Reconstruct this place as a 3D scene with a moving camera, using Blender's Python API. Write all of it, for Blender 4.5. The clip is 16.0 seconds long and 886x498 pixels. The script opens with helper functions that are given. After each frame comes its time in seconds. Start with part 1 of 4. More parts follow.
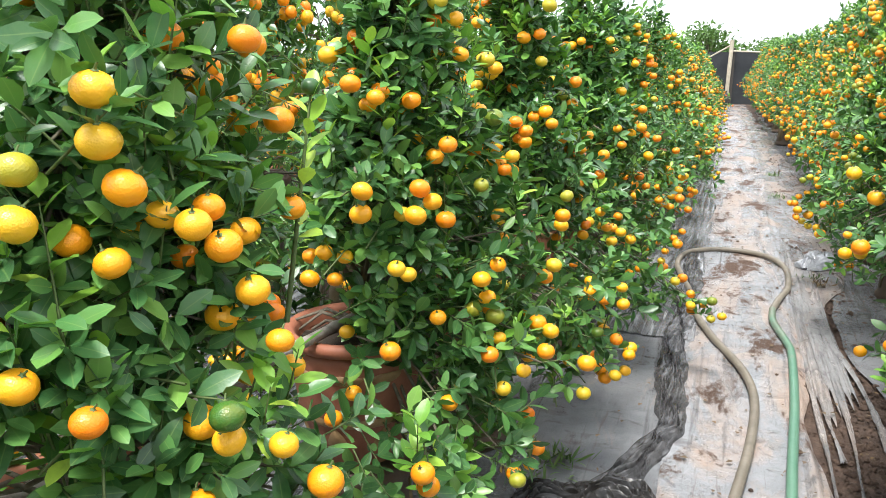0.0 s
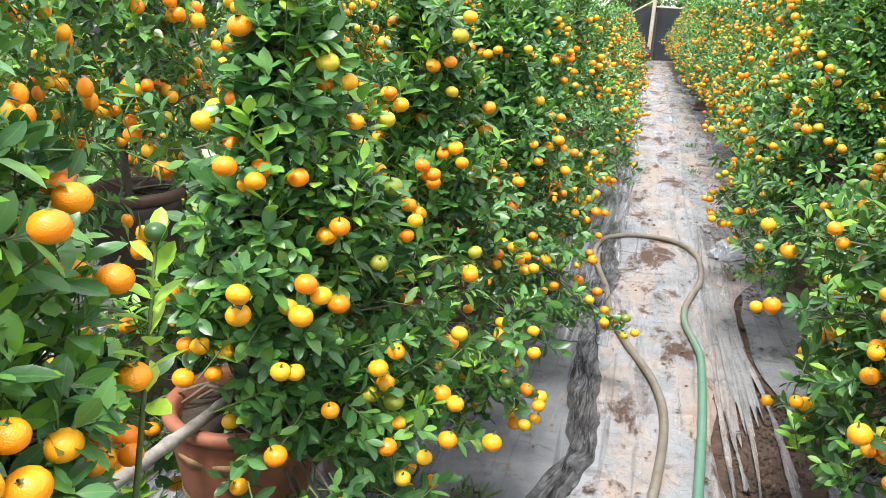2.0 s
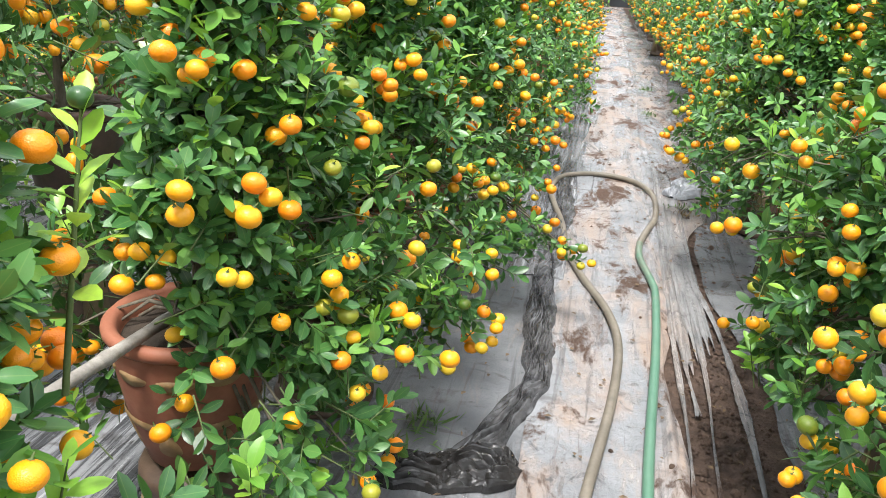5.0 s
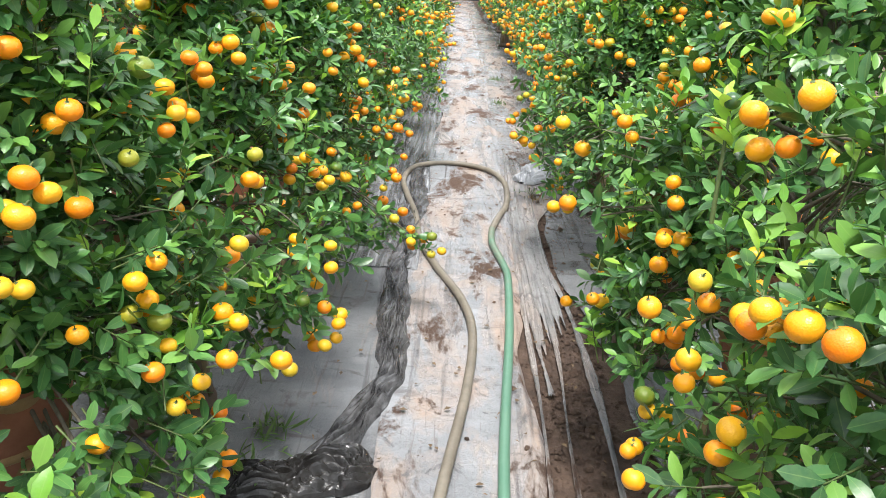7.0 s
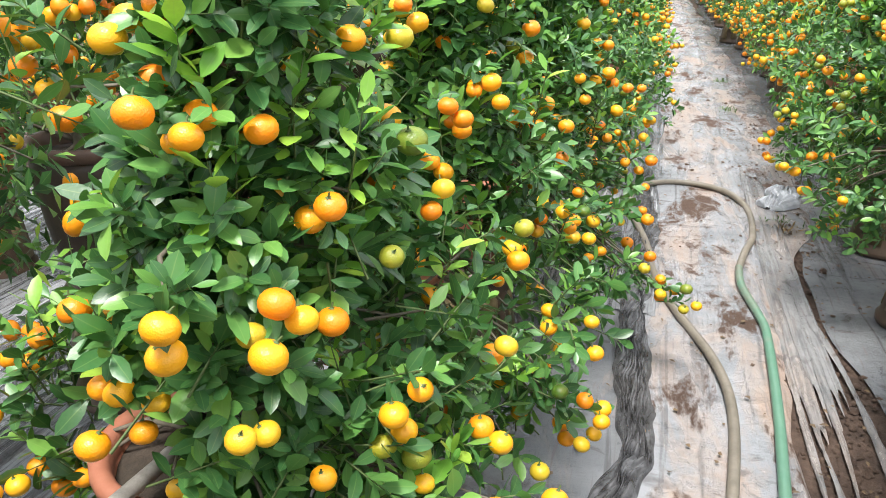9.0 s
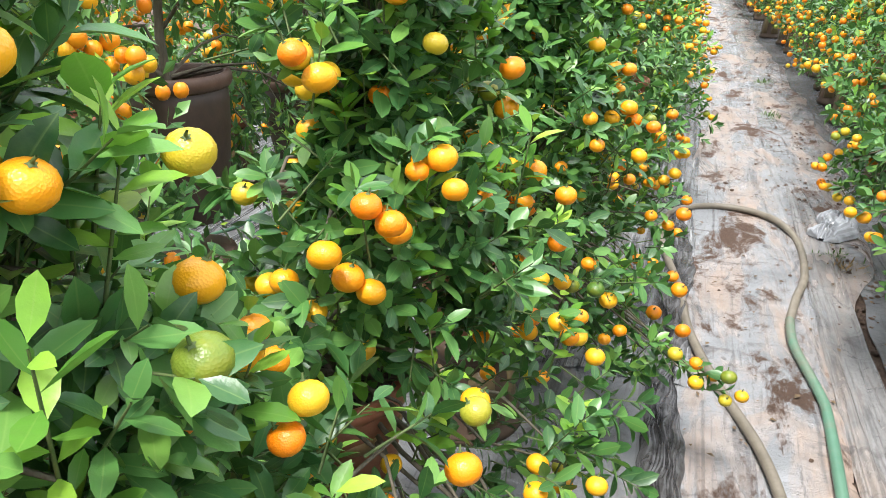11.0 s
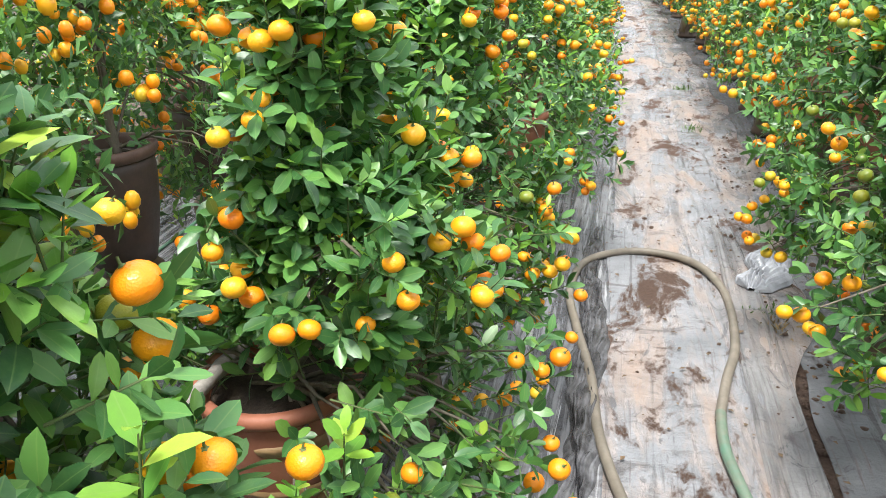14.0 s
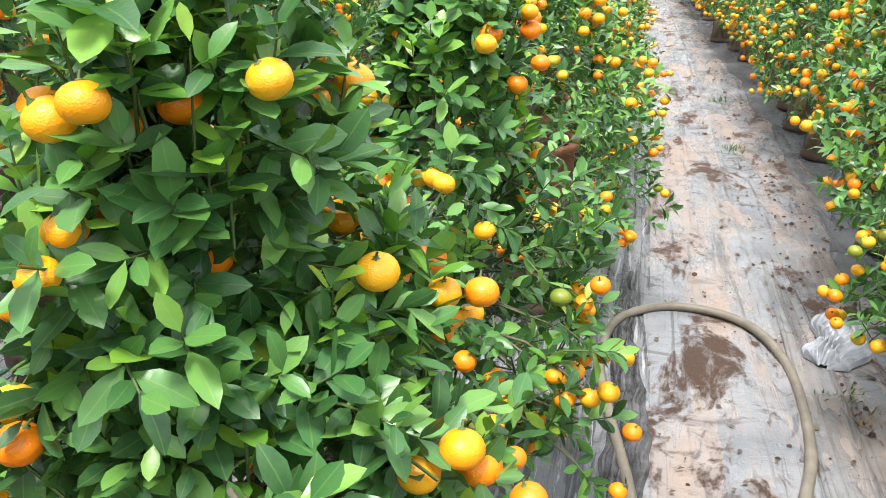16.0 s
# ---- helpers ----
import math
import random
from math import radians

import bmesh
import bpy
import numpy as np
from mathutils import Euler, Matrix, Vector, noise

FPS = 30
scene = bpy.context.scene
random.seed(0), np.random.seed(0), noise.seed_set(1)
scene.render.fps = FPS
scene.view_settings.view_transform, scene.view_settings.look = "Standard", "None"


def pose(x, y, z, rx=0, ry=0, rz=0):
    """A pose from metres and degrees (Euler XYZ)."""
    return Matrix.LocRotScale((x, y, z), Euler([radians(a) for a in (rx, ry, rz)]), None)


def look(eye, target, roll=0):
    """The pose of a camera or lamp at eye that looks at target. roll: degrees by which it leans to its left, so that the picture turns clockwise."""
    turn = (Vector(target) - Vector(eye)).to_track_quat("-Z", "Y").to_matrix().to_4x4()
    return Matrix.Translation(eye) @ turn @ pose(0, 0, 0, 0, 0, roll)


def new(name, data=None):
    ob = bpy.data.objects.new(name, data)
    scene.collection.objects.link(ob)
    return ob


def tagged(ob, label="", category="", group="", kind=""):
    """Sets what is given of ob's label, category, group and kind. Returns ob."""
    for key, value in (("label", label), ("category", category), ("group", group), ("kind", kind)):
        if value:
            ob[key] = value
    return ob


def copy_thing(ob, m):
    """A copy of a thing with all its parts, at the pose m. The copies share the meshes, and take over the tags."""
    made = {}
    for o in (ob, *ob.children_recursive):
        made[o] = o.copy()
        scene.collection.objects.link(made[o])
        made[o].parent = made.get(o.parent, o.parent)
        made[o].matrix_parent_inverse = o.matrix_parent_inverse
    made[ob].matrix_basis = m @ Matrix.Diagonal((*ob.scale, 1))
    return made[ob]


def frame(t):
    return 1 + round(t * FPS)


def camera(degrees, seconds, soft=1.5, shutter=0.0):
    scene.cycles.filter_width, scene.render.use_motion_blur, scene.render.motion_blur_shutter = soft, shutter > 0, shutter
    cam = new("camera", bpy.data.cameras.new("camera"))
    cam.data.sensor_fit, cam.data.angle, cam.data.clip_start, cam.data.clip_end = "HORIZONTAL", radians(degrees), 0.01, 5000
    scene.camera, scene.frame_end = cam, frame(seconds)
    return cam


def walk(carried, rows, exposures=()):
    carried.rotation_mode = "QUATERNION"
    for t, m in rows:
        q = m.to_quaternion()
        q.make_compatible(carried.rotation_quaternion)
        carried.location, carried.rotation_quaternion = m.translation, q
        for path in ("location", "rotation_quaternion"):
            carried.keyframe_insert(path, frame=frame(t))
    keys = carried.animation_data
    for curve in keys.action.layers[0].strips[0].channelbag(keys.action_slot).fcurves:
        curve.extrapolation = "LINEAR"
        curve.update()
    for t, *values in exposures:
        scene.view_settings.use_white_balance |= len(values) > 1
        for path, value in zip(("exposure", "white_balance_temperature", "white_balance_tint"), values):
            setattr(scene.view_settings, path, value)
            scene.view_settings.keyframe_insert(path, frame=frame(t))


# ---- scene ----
cam = camera(60.6, 16.0, soft=0.65)
METRES, EYE, TILT, LEAN, TURN = 3.7, 1.55, -13.8, 0.0, 20.7
ROWS = [
    (0.0, 0.0, 0.0, 0.0, 0.0, 0.0, -0.0),
    (0.5, 0.0176, -0.0038, 0.0519, -1.64, -2.33, 0.92),
    (1.0, 0.0256, 0.0005, 0.0682, -2.72, -3.08, 0.02),
    (1.5, 0.024, 0.024, 0.0807, -4.04, -3.73, -0.97),
    (2.0, 0.0201, 0.0476, 0.0898, -5.63, -4.18, -0.47),
    (2.5, 0.0161, 0.0519, 0.0941, -6.67, -4.16, -0.2),
    (3.0, 0.0169, 0.0564, 0.0892, -7.36, -4.51, -0.7),
    (3.5, 0.0175, 0.0618, 0.083, -8.1, -5.37, -1.43),
    (6.0, 0.0269, 0.0698, 0.0553, -11.38, -8.79, -0.55),
    (6.5, 0.0443, 0.0749, 0.0573, -16.59, -8.41, 0.25),
    (7.0, 0.0508, 0.0881, 0.0537, -19.35, -8.29, 0.62),
    (7.5, 0.0285, 0.1152, 0.0592, -16.5, -8.15, 0.48),
    (8.0, 0.0066, 0.1368, 0.0771, -12.03, -8.08, 0.13),
    (8.5, 0.0072, 0.1756, 0.0866, -7.36, -8.32, -0.26),
    (11.0, 0.0811, 0.3788, 0.1429, -2.7, -9.05, 0.72),
    (11.5, 0.0917, 0.4154, 0.1588, -5.16, -8.08, 0.88),
    (12.0, 0.0997, 0.4322, 0.1685, -6.9, -7.99, 1.62),
    (12.5, 0.1282, 0.4916, 0.1761, -5.99, -8.76, 1.86),
    (13.0, 0.1681, 0.5412, 0.196, -3.3, -8.57, 2.18),
    (13.5, 0.1886, 0.5611, 0.1996, -4.62, -8.74, 3.02),
    (14.0, 0.1972, 0.5791, 0.2103, -7.38, -9.1, 3.81),
    (14.5, 0.1975, 0.6072, 0.2127, -7.01, -9.55, 3.24),
    (15.0, 0.2045, 0.6779, 0.22, -5.38, -10.17, 1.92),
    (15.5, 0.2153, 0.7188, 0.2394, -5.86, -10.04, 1.95),
    (16.0, 0.2322, 0.7702, 0.2516, -6.18, -9.44, 2.45),
]
walk(cam, [(t, pose(0, 0, EYE, TILT, LEAN, TURN) @ pose(METRES * x, METRES * y, METRES * z, 90 + pitch, roll, yaw)) for t, x, y, z, yaw, pitch, roll in ROWS],
     exposures=[(0.0, 0.95), (16.0, 0.95)])

# ---- world and light: bright overcast sky ----
world = bpy.data.worlds.new("overcast_sky")
scene.world = world
world.use_nodes = True
wn, wl = world.node_tree.nodes, world.node_tree.links
wn.clear()
sky = wn.new("ShaderNodeTexSky")
sky.sky_type, sky.sun_disc = "NISHITA", False
sky.sun_elevation, sky.sun_rotation = radians(70.6), radians(186.5)
sky.air_density, sky.dust_density = 1.0, 4.0
cloud = wn.new("ShaderNodeMix")
cloud.data_type = "RGBA"
cloud.inputs["Factor"].default_value = 0.82
wl.new(sky.outputs[0], cloud.inputs["A"])
cloud.inputs["B"].default_value = (11.4, 12.0, 12.9, 1)
back = wn.new("ShaderNodeBackground")
back.inputs["Strength"].default_value = 0.1
wl.new(cloud.outputs["Result"], back.inputs["Color"])
wout = wn.new("ShaderNodeOutputWorld")
wl.new(back.outputs[0], wout.inputs["Surface"])
sun = new("sun", bpy.data.lights.new("sun", "SUN"))
sun.data.energy, sun.data.angle, sun.data.color = 3.0, radians(14), (1.0, 0.98, 0.94)
sun.matrix_world = look((-0.4, -3.5, 10), (0, 0, 0))


# ---- materials ----
class Mat:
    """A node material, built step by step."""

    def __init__(self, name, rough=0.6, metal=0.0):
        self.m = bpy.data.materials.new(name)
        self.m.use_nodes = True
        self.t = self.m.node_tree
        self.bsdf = self.t.nodes["Principled BSDF"]
        self.bsdf.inputs["Roughness"].default_value = rough
        self.bsdf.inputs["Metallic"].default_value = metal
        self.out = self.t.nodes["Material Output"]

    def node(self, kind, **given):
        n = self.t.nodes.new(kind)
        for key, value in given.items():
            n.inputs[key].default_value = value
        return n

    def link(self, a, b):
        self.t.links.new(a, b)

    def coords(self, scale=(1, 1, 1), rot=(0, 0, 0)):
        c = self.node("ShaderNodeTexCoord")
        k = self.node("ShaderNodeMapping", Scale=scale, Rotation=rot)
        self.link(c.outputs["Object"], k.inputs["Vector"])
        return k.outputs[0]

    def noise(self, scale, detail=4.0, rough=0.6, stretch=(1, 1, 1), distortion=0.0):
        n = self.node("ShaderNodeTexNoise", Scale=scale, Detail=detail, Roughness=rough, Distortion=distortion)
        self.link(self.coords(stretch), n.inputs["Vector"])
        return n.outputs["Fac"]

    def ramp(self, fac, stops):
        r = self.node("ShaderNodeValToRGB")
        e = r.color_ramp.elements
        while len(e) < len(stops):
            e.new(0.5)
        for el, (p, c) in zip(e, stops):
            el.position = p
            el.color = (*c, 1) if len(c) == 3 else c
        self.link(fac, r.inputs[0])
        return r.outputs[0]

    def mask(self, fac, lo, hi):
        return self.ramp(fac, [(lo, (0, 0, 0)), (hi, (1, 1, 1))])

    def mix(self, fac, a, b, blend="MIX"):
        n = self.node("ShaderNodeMix")
        n.data_type, n.blend_type = "RGBA", blend
        for value, key in ((fac, "Factor"), (a, "A"), (b, "B")):
            if isinstance(value, (int, float)):
                n.inputs[key].default_value = value
            elif isinstance(value, tuple):
                n.inputs[key].default_value = (*value, 1)
            else:
                self.link(value, n.inputs[key])
        return n.outputs["Result"]

    def set(self, key, value):
        self.link(value, self.bsdf.inputs[key])

    def bump(self, height, strength=0.3, distance=0.01):
        b = self.node("ShaderNodeBump", Strength=strength, Distance=distance)
        self.link(height, b.inputs["Height"])
        self.link(b.outputs[0], self.bsdf.inputs["Normal"])


def leaf_material(name, stops, glow, rough):
    k = Mat(name, rough)
    g = k.node("ShaderNodeNewGeometry")
    col = k.ramp(g.outputs["Random Per Island"], stops)
    col = k.mix(k.mask(k.noise(70, 3), 0.35, 0.75), col, k.mix(0.3, col, (0.13, 0.22, 0.06)))
    at = k.node("ShaderNodeAttribute")
    at.attribute_name = "blade"
    sep = k.node("ShaderNodeSeparateXYZ")
    k.link(at.outputs["Vector"], sep.inputs[0])
    wide = k.node("ShaderNodeMath")
    wide.operation = "ABSOLUTE"
    k.link(sep.outputs["X"], wide.inputs[0])
    rib = k.ramp(wide.outputs[0], [(0.0, (1, 1, 1)), (0.10, (0, 0, 0))])
    col = k.mix(k.mix(0.55, (0, 0, 0), rib), col, k.mix(0.5, col, (0.30, 0.42, 0.12)))
    k.set("Base Color", col)
    k.bsdf.inputs["Specular IOR Level"].default_value = 0.5
    k.bump(k.noise(140, 3), 0.15, 0.003)
    tr = k.node("ShaderNodeBsdfTranslucent")
    k.link(k.mix(0.5, col, (0.16, 0.37, 0.04)), tr.inputs["Color"])
    ms = k.node("ShaderNodeMixShader", Fac=glow)
    k.link(k.bsdf.outputs[0], ms.inputs[1])
    k.link(tr.outputs[0], ms.inputs[2])
    k.link(ms.outputs[0], k.out.inputs["Surface"])
    return k.m


M_LEAF = leaf_material("leaf_green", [(0.0, (0.018, 0.068, 0.022)), (0.45, (0.054, 0.170, 0.048)), (0.82, (0.112, 0.275, 0.062)), (1.0, (0.20, 0.39, 0.065))], 0.13, 0.35)
M_YOUNG = leaf_material("leaf_young", [(0.0, (0.09, 0.26, 0.035)), (0.5, (0.17, 0.40, 0.045)), (0.85, (0.30, 0.54, 0.055)), (1.0, (0.46, 0.64, 0.08))], 0.25, 0.38)


M_SHOOT = leaf_material("leaf_new", [(0.0, (0.26, 0.50, 0.05)), (0.5, (0.38, 0.62, 0.06)), (1.0, (0.54, 0.74, 0.09))], 0.28, 0.38)


def fruit_material(name, source):
    k = Mat(name, 0.36)
    if source == "object":
        r = k.node("ShaderNodeObjectInfo").outputs["Random"]
    else:
        r = k.node("ShaderNodeNewGeometry").outputs["Random Per Island"]
    col = k.ramp(r, [(0.0, (0.92, 0.22, 0.006)), (0.30, (0.94, 0.31, 0.007)), (0.60, (0.94, 0.39, 0.010)), (0.84, (0.88, 0.46, 0.018)),
                     (0.93, (0.55, 0.44, 0.03)), (0.975, (0.24, 0.28, 0.03)), (1.0, (0.05, 0.14, 0.02))])
    blotch = k.mask(k.noise(38, 3), 0.5, 0.8)
    col = k.mix(k.mix(0.6, blotch, (0, 0, 0)), col, k.mix(0.5, col, (0.75, 0.45, 0.03)))
    k.set("Base Color", col)
    v = k.node("ShaderNodeTexVoronoi", Scale=420)
    k.link(k.coords(), v.inputs["Vector"])
    k.bump(v.outputs["Distance"], 0.25, 0.002)
    return k.m


M_FRUIT = fruit_material("fruit_peel", "object")
M_FRUIT_FAR = fruit_material("fruit_peel_joined", "island")


def simple(name, a, b, scale, rough, bump=0.3, stretch=(1, 1, 1), dist=0.006, detail=6):
    k = Mat(name, rough)
    n = k.noise(scale, detail, 0.65, stretch)
    col = k.mix(k.mask(n, 0.3, 0.7), a, b)
    big = k.noise(scale * 0.17, 3, 0.5, stretch)
    col = k.mix(k.mix(0.5, k.mask(big, 0.35, 0.7), (0, 0, 0)), col, k.mix(0.5, a, (0.06, 0.05, 0.035)))
    k.set("Base Color", col)
    k.bump(n, bump, dist)
    return k.m


M_UNRIPE = simple("unripe_peel", (0.02, 0.075, 0.022), (0.045, 0.13, 0.03), 40, 0.35, 0.2)
M_BARK = simple("bark", (0.10, 0.085, 0.06), (0.22, 0.19, 0.14), 60, 0.85, 0.6, (1, 1, 0.3))
M_TWIG = simple("green_twig", (0.07, 0.13, 0.03), (0.14, 0.17, 0.06), 60, 0.7)
M_BAMBOO = simple("weathered_bamboo", (0.22, 0.20, 0.175), (0.43, 0.40, 0.355), 35, 0.75, 0.5)
M_POLE = simple("pale_bamboo", (0.45, 0.40, 0.30), (0.62, 0.56, 0.44), 12, 0.7)
M_DARKWOOD = simple("dark_post", (0.05, 0.045, 0.04), (0.10, 0.09, 0.08), 20, 0.85)
M_TERRA = simple("terracotta", (0.29, 0.098, 0.055), (0.37, 0.145, 0.085), 26, 0.62, 0.25)
M_RIM = simple("terracotta_rim", (0.36, 0.12, 0.065), (0.43, 0.17, 0.10), 30, 0.6, 0.25)
M_MOTIF = simple("ochre_glaze", (0.30, 0.18, 0.075), (0.42, 0.27, 0.13), 40, 0.6, 0.2)
M_BROWNPOT = simple("dark_glazed_clay", (0.075, 0.045, 0.030), (0.125, 0.08, 0.052), 24, 0.5, 0.3)
M_DARKPOT = simple("dark_red_clay", (0.05, 0.032, 0.026), (0.088, 0.055, 0.042), 24, 0.5, 0.3)
M_DARKRIM = simple("dark_clay_rim", (0.10, 0.055, 0.040), (0.15, 0.085, 0.062), 30, 0.5, 0.3)
M_PANEL = simple("olive_glaze", (0.15, 0.11, 0.05), (0.24, 0.18, 0.09), 30, 0.45, 0.3)
M_POTSOIL = simple("pot_soil", (0.025, 0.018, 0.013), (0.07, 0.05, 0.035), 70, 0.95, 0.8)
M_JAR = simple("dark_jar_clay", (0.06, 0.055, 0.055), (0.10, 0.09, 0.09), 12, 0.6)
M_WEED = leaf_material("weed_green", [(0.0, (0.05, 0.11, 0.025)), (1.0, (0.12, 0.2, 0.05))], 0.25, 0.5)
M_WOODS = leaf_material("far_tree_leaf", [(0.0, (0.05, 0.12, 0.03)), (1.0, (0.12, 0.22, 0.06))], 0.2, 0.6)
M_LITTER = simple("dry_leaf", (0.06, 0.04, 0.025), (0.22, 0.14, 0.07), 60, 0.8)
M_STRAW = simple("dry_straw", (0.30, 0.19, 0.08), (0.45, 0.33, 0.16), 40, 0.9)


def soil_material():
    k = Mat("wet_soil", 0.8)
    n = k.noise(9, 9, 0.7)
    col = k.ramp(n, [(0.3, (0.045, 0.028, 0.02)), (0.5, (0.10, 0.062, 0.043)), (0.72, (0.19, 0.125, 0.09))])
    k.set("Base Color", col)
    k.bump(k.noise(34, 9, 0.75), 0.9, 0.03)
    return k.m


def plastic_material(name, clean_a, clean_b, mud_lo, mud_hi, soil_lo, soil_hi, streaks=0.0):
    """Silver mulch film: wet grey plastic, a dried tan mud film in streaks, clods of soil."""
    k = Mat(name, 0.3)
    streak = (1, 0.28, 1)
    film = k.mix(k.mask(k.noise(2.2, 4, 0.6), 0.3, 0.7), clean_a, clean_b)
    tan = k.mix(k.noise(14, 5), (0.26, 0.185, 0.145), (0.46, 0.365, 0.305))
    mud = k.mask(k.noise(3.1, 8, 0.68, streak, 0.6), mud_lo, mud_hi)
    col = k.mix(mud, film, tan)
    # thin scratches and grey scuffs along the walk
    scr = k.mask(k.noise(42, 3, 0.5, (1, 0.06, 1), 0.8), 0.60, 0.70)
    col = k.mix(k.mix(0.35, scr, (0, 0, 0)), col, (0.16, 0.14, 0.14))
    scuff = k.mask(k.noise(6.5, 7, 0.72, (1, 0.7, 1), 1.2), 0.59, 0.66)
    col = k.mix(k.mix(0.2, scuff, (0, 0, 0)), col, (0.10, 0.10, 0.105))
    # dark smudges, also painted shade of wrinkles across the walk
    smudge_shade = k.mask(k.noise(4.6, 6, 0.62, (0.65, 1.5, 1), 0.9), 0.585, 0.66)
    col = k.mix(k.mix(0.35, smudge_shade, (0, 0, 0)), col, (0.11, 0.10, 0.10))
    # dark lines put into the colour as shade of long wrinkles
    line = k.mask(k.noise(17, 5, 0.6, (1, 0.045, 1), 0.5), 0.56, 0.64)
    col = k.mix(k.mix(0.5, line, (0, 0, 0)), col, (0.07, 0.065, 0.065))
    if streaks:
        # silver coat worn off the black film in long thin stripes
        worn = k.mask(k.noise(26, 6, 0.7, (1, 0.05, 1), 0.6), 0.47, 0.56)
        col = k.mix(k.mix(streaks, (0, 0, 0), worn), col, (0.03, 0.03, 0.034))
        # pale stripes painted into the colour as shine on the film
        shine = k.mask(k.noise(34, 5, 0.7, (1, 0.06, 1), 0.4), 0.58, 0.66)
        col = k.mix(k.mix(streaks, (0, 0, 0), shine), col, (0.52, 0.53, 0.54))
    soil = k.mask(k.noise(2.6, 9, 0.72, (1, 0.5, 1), 0.4), soil_lo, soil_hi)
    grain = k.mix(k.noise(60, 6, 0.7), (0.06, 0.036, 0.025), (0.20, 0.12, 0.085))
    col = k.mix(soil, col, grain)
    k.set("Base Color", col)
    rough = k.mix(mud, (0.2, 0.2, 0.2), (0.4, 0.4, 0.4))
    rough = k.mix(soil, rough, (0.85, 0.85, 0.85))
    k.set("Roughness", rough)
    crease = k.mix(0.5, k.noise(7, 6, 0.6, (1, 0.22, 1), 0.8), k.noise(19, 7, 0.7, (0.7, 1, 1), 0.5))
    k.bump(k.mix(soil, crease, k.noise(70, 8, 0.8)), 1.0, 0.026)
    return k.m


M_SOIL = soil_material()
M_MOSS = simple("wet_moss", (0.018, 0.022, 0.012), (0.05, 0.075, 0.025), 26, 0.45, 0.8)
M_FILM = plastic_material("muddy_silver_film", (0.185, 0.193, 0.205), (0.34, 0.345, 0.36), 0.45, 0.62, 0.535, 0.59)
M_FILM_SIDE = plastic_material("grey_film", (0.13, 0.135, 0.142), (0.24, 0.245, 0.255), 0.58, 0.80, 0.63, 0.70)
M_FILM_WORN = plastic_material("striped_film", (0.15, 0.155, 0.165), (0.28, 0.285, 0.295), 0.60, 0.82, 0.63, 0.70, 0.7)
M_FILM_AISLE = plastic_material("streaked_film", (0.18, 0.185, 0.195), (0.33, 0.335, 0.35), 0.62, 0.85, 0.64, 0.72, 0.85)
M_PLEAT = plastic_material("pleated_film", (0.15, 0.15, 0.155), (0.33, 0.325, 0.32), 0.50, 0.75, 0.56, 0.62)
M_SCRAP = simple("silver_scrap_film", (0.22, 0.23, 0.25), (0.44, 0.46, 0.49), 9, 0.25, 0.4)
M_BLACK = simple("black_crumpled_film", (0.016, 0.016, 0.018), (0.17, 0.17, 0.178), 16, 0.2, 0.6, (1, 0.7, 1), 0.015)
M_JET = simple("black_film", (0.008, 0.008, 0.009), (0.04, 0.04, 0.043), 22, 0.2, 0.5, (1, 0.4, 1), 0.012)
M_HOSE_G = simple("green_hose", (0.05, 0.21, 0.125), (0.17, 0.26, 0.18), 7, 0.42, 0.15)
def hose_material():
    k = Mat("part_muddy_green_hose", 0.45)
    c = k.node("ShaderNodeTexCoord")
    sep = k.node("ShaderNodeSeparateXYZ")
    k.link(c.outputs["Object"], sep.inputs[0])
    far = k.node("ShaderNodeMapRange")
    far.inputs["From Min"].default_value, far.inputs["From Max"].default_value = 3.6, 6.9
    k.link(sep.outputs["Y"], far.inputs["Value"])
    caked = k.mask(k.mix(0.55, far.outputs[0], k.noise(9, 6, 0.7)), 0.36, 0.60)
    green = k.mix(k.noise(10, 4), (0.07, 0.19, 0.125), (0.15, 0.27, 0.19))
    mud = k.mix(k.noise(20, 5), (0.16, 0.138, 0.108), (0.28, 0.245, 0.195))
    k.set("Base Color", k.mix(caked, green, mud))
    k.bump(k.noise(60, 5), 0.25, 0.004)
    return k.m


M_HOSE_MIX = hose_material()
M_HOSE_D = simple("muddy_hose", (0.16, 0.138, 0.108), (0.28, 0.245, 0.195), 14, 0.55, 0.25)


def net_material():
    k = Mat("shade_net", 0.9)
    n = k.noise(3, 5)
    k.set("Base Color", k.mix(n, (0.018, 0.021, 0.025), (0.05, 0.054, 0.06)))
    k.bump(k.noise(160, 2), 0.4, 0.01)
    return k.m


M_NET = net_material()


# ---- mesh helpers ----
def mesh_of(name, verts, faces, material, smooth=True):
    me = bpy.data.meshes.new(name)
    me.from_pydata([tuple(v) for v in verts], [], [tuple(f) for f in faces])
    me.materials.append(material)
    if smooth:
        me.polygons.foreach_set("use_smooth", [True] * len(me.polygons))
    me.update()
    return me


def thing(name, label, category, group="", kind="", at=(0, 0, 0)):
    ob = new(name)
    ob.location = at
    return tagged(ob, label, category, group, kind)


def child(name, me, parent, label="", kind=""):
    ob = new(name, me)
    ob.parent = parent
    return tagged(ob, label, kind=kind)


